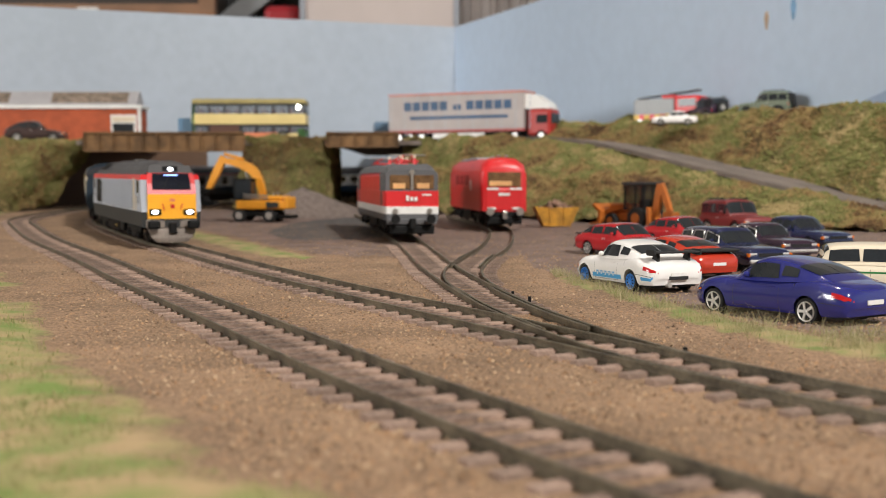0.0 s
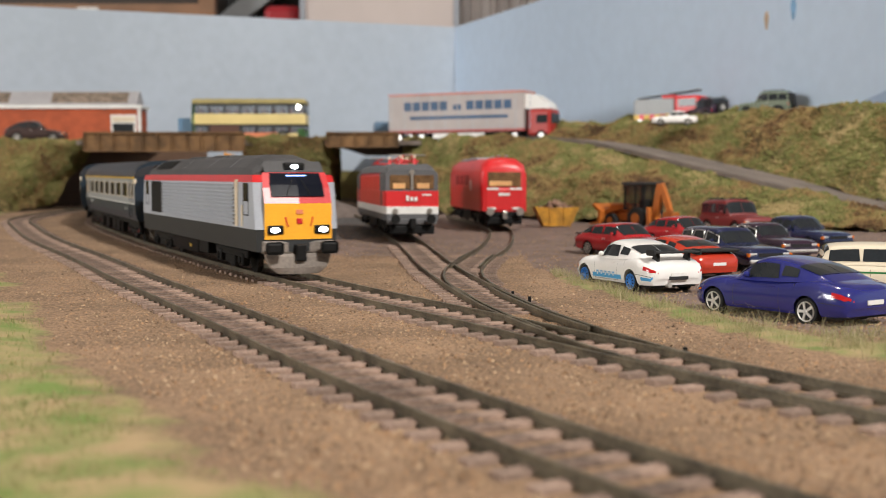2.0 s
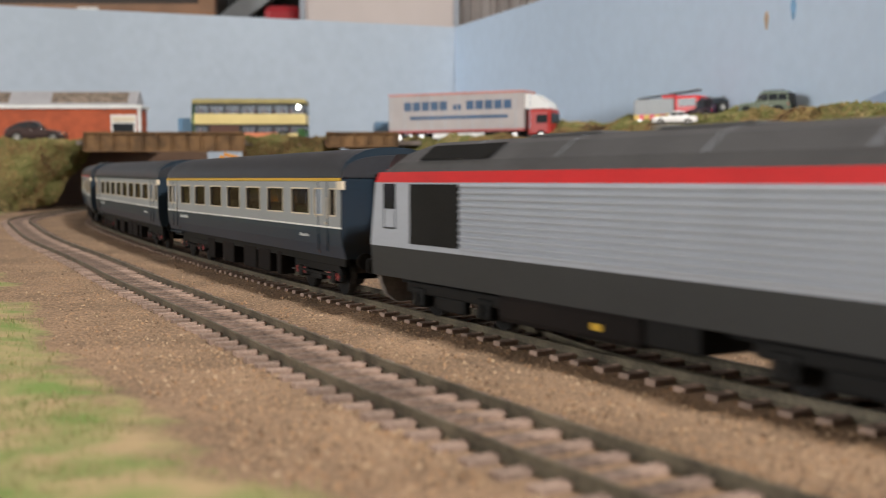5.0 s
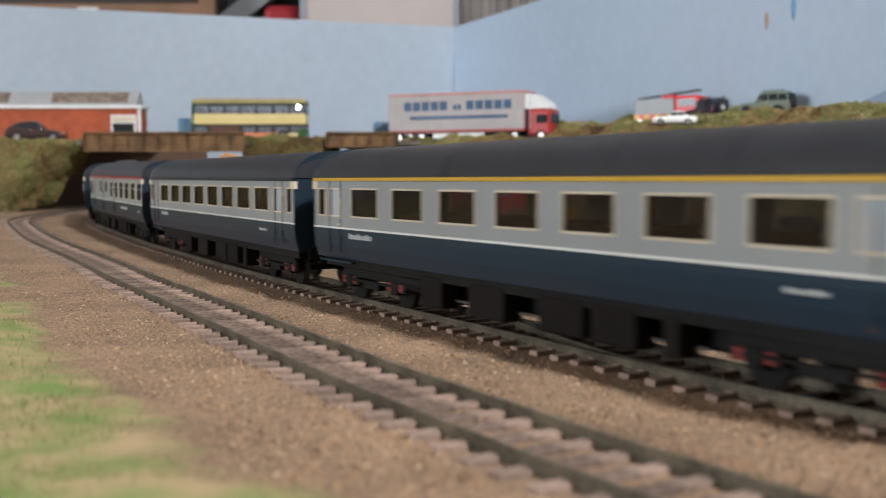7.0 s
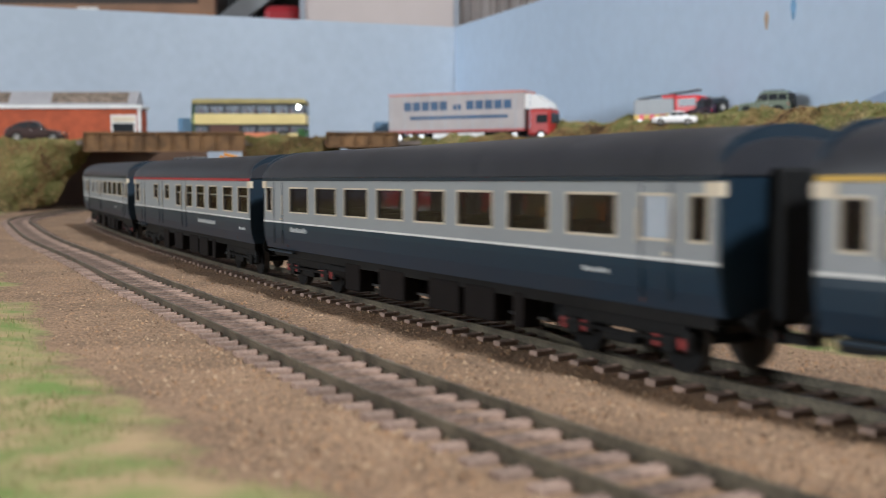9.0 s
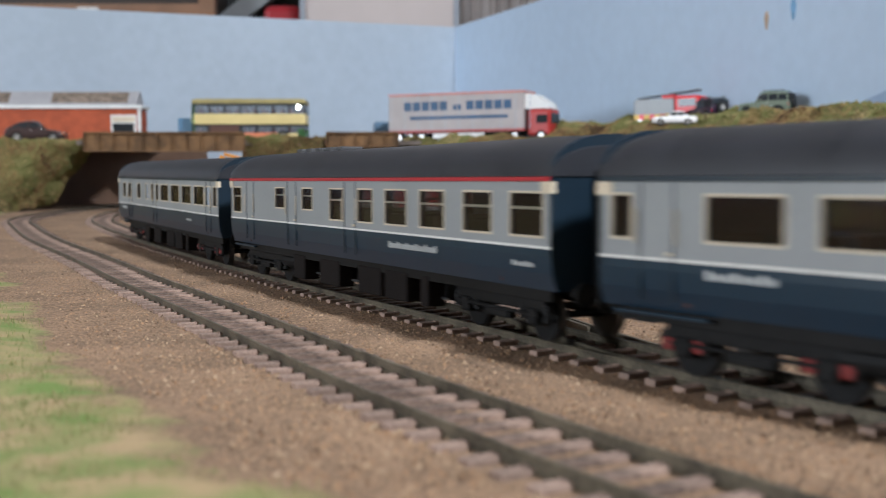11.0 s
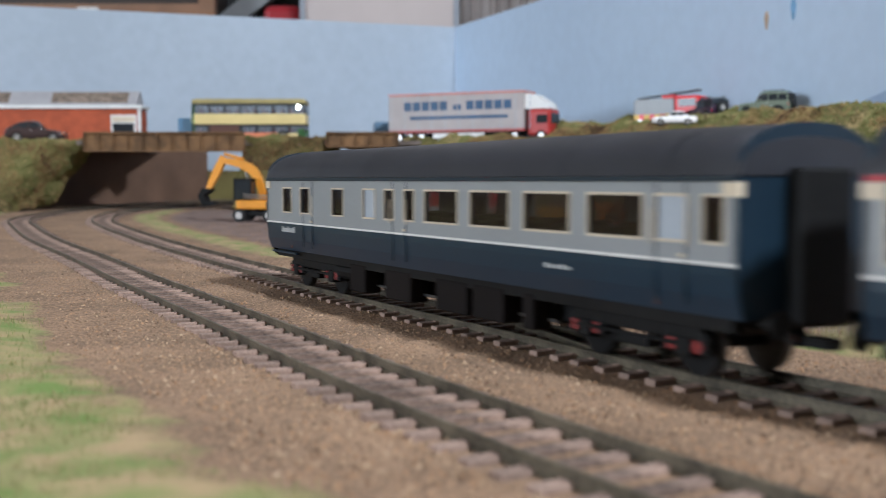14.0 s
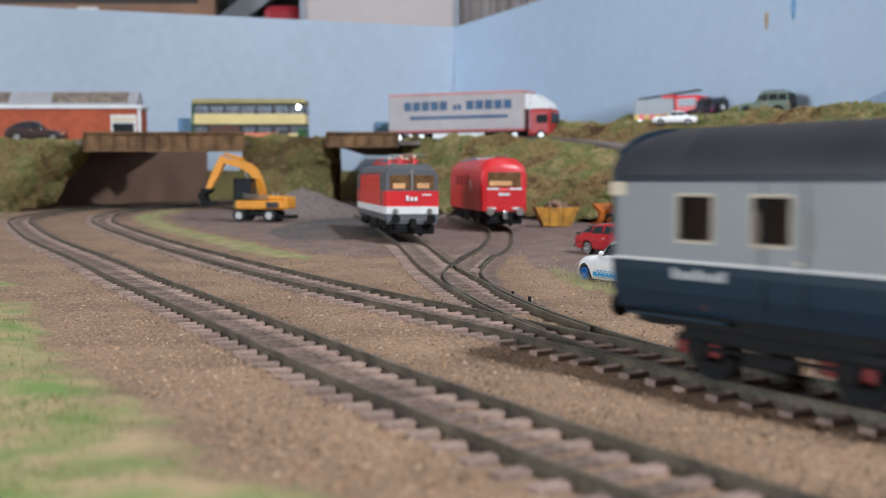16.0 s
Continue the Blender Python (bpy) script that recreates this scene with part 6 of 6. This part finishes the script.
def pebble(rnd, s, up):
    k = [s * rnd.uniform(.5, 1.1) for _ in range(5)]
    a = rnd.uniform(0, 6.28)
    c, d = math.cos(a), math.sin(a)
    return [(c * k[0], d * k[0], 0), (-d * k[1], c * k[1], 0), (-c * k[2], -d * k[2], 0), (d * k[3], -c * k[3], 0), (0, 0, k[4])], [(0, 1, 4), (1, 2, 4), (2, 3, 4), (3, 0, 4)]


def blade(rnd, s, up):
    a = rnd.uniform(0, 6.28)
    t = Vector((math.cos(a), math.sin(a), 0))
    w = t * (.00011 if s < .0028 else .00006)
    lean = Vector((rnd.uniform(-1, 1), rnd.uniform(-1, 1), 0)) * s * (.55 if s < .0028 else 1.1)
    m = lean * .35 + Vector((0, 0, s * .6))
    e = lean + Vector((0, 0, s * rnd.uniform(.55, 1)))
    return [-w, w, m + w * .7, m - w * .7, e], [(0, 1, 2, 3), (3, 2, 4)]


def tuft(rnd, s, up):
    """A crumb of foam: an uneven little octahedron."""
    k = [s * rnd.uniform(.5, 1.3) for _ in range(6)]
    return [(k[0], 0, 0), (0, k[1], 0), (-k[2], 0, 0), (0, -k[3], 0), (0, 0, k[4]), (0, 0, -k[5])], [(0, 1, 4), (1, 2, 4), (2, 3, 4), (3, 0, 4), (1, 0, 5), (2, 1, 5), (3, 2, 5), (0, 3, 5)]


def island_mat(name, colours, rough=0.95, patch=0.0):
    m = bpy.data.materials.new(name)
    m.use_nodes = True
    n, l = m.node_tree.nodes, m.node_tree.links
    g = n.new("ShaderNodeNewGeometry")
    r = n.new("ShaderNodeValToRGB")
    r.color_ramp.elements[0].color = (*colours[0], 1)
    r.color_ramp.elements[1].color = (*colours[-1], 1)
    for i, c in enumerate(colours[1:-1]):
        e = r.color_ramp.elements.new((i + 1) / (len(colours) - 1))
        e.color = (*c, 1)
    if patch:
        tc, t = n.new("ShaderNodeTexCoord"), n.new("ShaderNodeTexNoise")
        t.inputs["Scale"].default_value, t.inputs["Detail"].default_value = patch, 4
        l.new(tc.outputs["Object"], t.inputs["Vector"])
        k = n.new("ShaderNodeMath")
        k.operation = "MULTIPLY_ADD"
        k.inputs[1].default_value, k.inputs[2].default_value = 3.2, -1.25
        l.new(t.outputs["Fac"], k.inputs[0])
        j = n.new("ShaderNodeMath")
        j.operation = "MULTIPLY_ADD"
        j.inputs[1].default_value = 0.35
        l.new(g.outputs["Random Per Island"], j.inputs[0])
        l.new(k.outputs[0], j.inputs[2])
        l.new(j.outputs[0], r.inputs[0])
    else:
        l.new(g.outputs["Random Per Island"], r.inputs[0])
    l.new(r.outputs[0], n["Principled BSDF"].inputs["Base Color"])
    n["Principled BSDF"].inputs["Roughness"].default_value = rough
    return m


M_STONES = island_mat("scatter_stones", [(0.06, 0.036, 0.02), (0.30, 0.17, 0.085), (0.36, 0.225, 0.125), (0.14, 0.085, 0.05), (0.33, 0.215, 0.13), (0.10, 0.065, 0.04), (0.36, 0.24, 0.14), (0.45, 0.33, 0.21)])
M_BLADES = island_mat("static_grass", [(0.12, 0.17, 0.035), (0.26, 0.23, 0.09), (0.35, 0.27, 0.15), (0.11, 0.17, 0.028)])
M_CRUMBS = island_mat("flock_crumbs", [(0.070, 0.036, 0.014), (0.18, 0.105, 0.04), (0.28, 0.20, 0.075), (0.12, 0.125, 0.034), (0.175, 0.18, 0.052), (0.33, 0.25, 0.11)], patch=20.0)


def ground_z(x, y):
    return rise(y) - .0028 + 0.0009 * noise.noise(Vector((x * 60, y * 60, 0))) + 0.0007 * noise.noise(Vector((x * 170, y * 170, 5)))


def stone_place(rnd):
    y = math.exp(rnd.uniform(math.log(.13), math.log(1.0)))
    x = rnd.uniform(-.42, .42) * y
    if near_line(x, y, MAIN) < .0125 and rnd.random() < .93 or near_line(x, y, OUTER) < .0125 and rnd.random() < .93:
        return None
    return Vector((x, y, ground_z(x, y) - .0001)), .00022 + .0006 * rnd.random() ** 5, None


scatter("scatter_gravel", 110000, stone_place, pebble, M_STONES, "fine brown and pale stones strewn over the ground", 3)


def blade_place(rnd):
    y = math.exp(rnd.uniform(math.log(.14), math.log(1.2)))
    x = rnd.uniform(-.45, .45) * y
    g, t, o = cover_at(x, y)
    if g < rnd.uniform(.25, .8) or noise.noise(Vector((x * 38, y * 38, 1))) < rnd.uniform(-.35, .45):
        return None
    if near_line(x, y, OUTER) < .02 or near_line(x, y, MAIN) < .02:
        return None
    return Vector((x, y, ground_z(x, y) + g * .0008)), rnd.uniform(.0012, .0038) * (1 if x > 0 else .7), None


scatter("static_grass", 70000, blade_place, blade, M_BLADES, "pale green static grass tufts on the verges", 5)


def verge_place(rnd):
    x = rnd.uniform(.048, .15)
    band = rnd.gauss(0, .016)
    y = float(np.interp(x, VERGE_X, VERGE_Y)) + band
    if noise.noise(Vector((x * 70, y * 70, 2))) < rnd.uniform(-.25, .5) or near_line(x, y, YARD) < .016 or near_line(x, y, MAIN) < .016:
        return None
    return Vector((x, y, ground_z(x, y) + .0004)), rnd.uniform(.0029, .0060), None


M_BLOND = island_mat("blond_grass", [(0.36, 0.30, 0.17), (0.24, 0.23, 0.09), (0.42, 0.35, 0.22), (0.17, 0.19, 0.06)])
scatter("verge_grass", 11000, verge_place, blade, M_BLOND, "long blond and green grass fibres by the parked cars", 6)


def crumbs_on(ob, name, count, seed, size):
    me = ob.data
    me.calc_loop_triangles()
    tri = [tuple(t.vertices) for t in me.loop_triangles]
    area = np.cumsum([t.area for t in me.loop_triangles])
    co = [v.co.copy() for v in me.vertices]

    def place(rnd):
        a, b, c = tri[int(np.searchsorted(area, rnd.random() * area[-1]))]
        u, v = rnd.random(), rnd.random()
        if u + v > 1:
            u, v = 1 - u, 1 - v
        p = co[a] + (co[b] - co[a]) * u + (co[c] - co[a]) * v
        if noise.noise(p * 60) < rnd.uniform(-.9, .1):
            return None
        return p + Vector((0, 0, .0004)), size * rnd.uniform(.4, 1.2), None

    scatter(name, count, place, tuft, M_CRUMBS, "crumbs of olive and brown foam flock on the bank", seed)


crumbs_on(BANK_LEFT, "bank_flock", 22000, 11, .0018)
crumbs_on(BANK_PIER, "bank_flock", 12000, 12, .0017)
crumbs_on(BANK_YARD, "bank_flock", 40000, 13, .0018)
crumbs_on(RAMP, "bank_flock", 42000, 14, .0019)

# ---- what moves ----


def lead(t):
    return LEAD0 + (0.1166 * t if t < 7 else 0.8162 + 0.1117 * (t - 7))


def motions():
    for ob, back, reach in TRAIN:
        rows = []
        for k in range(0, 65):
            t = k * 0.25
            rows.append((t, ride(lead(t) - back, reach)))
        walk(ob, rows)


motions()
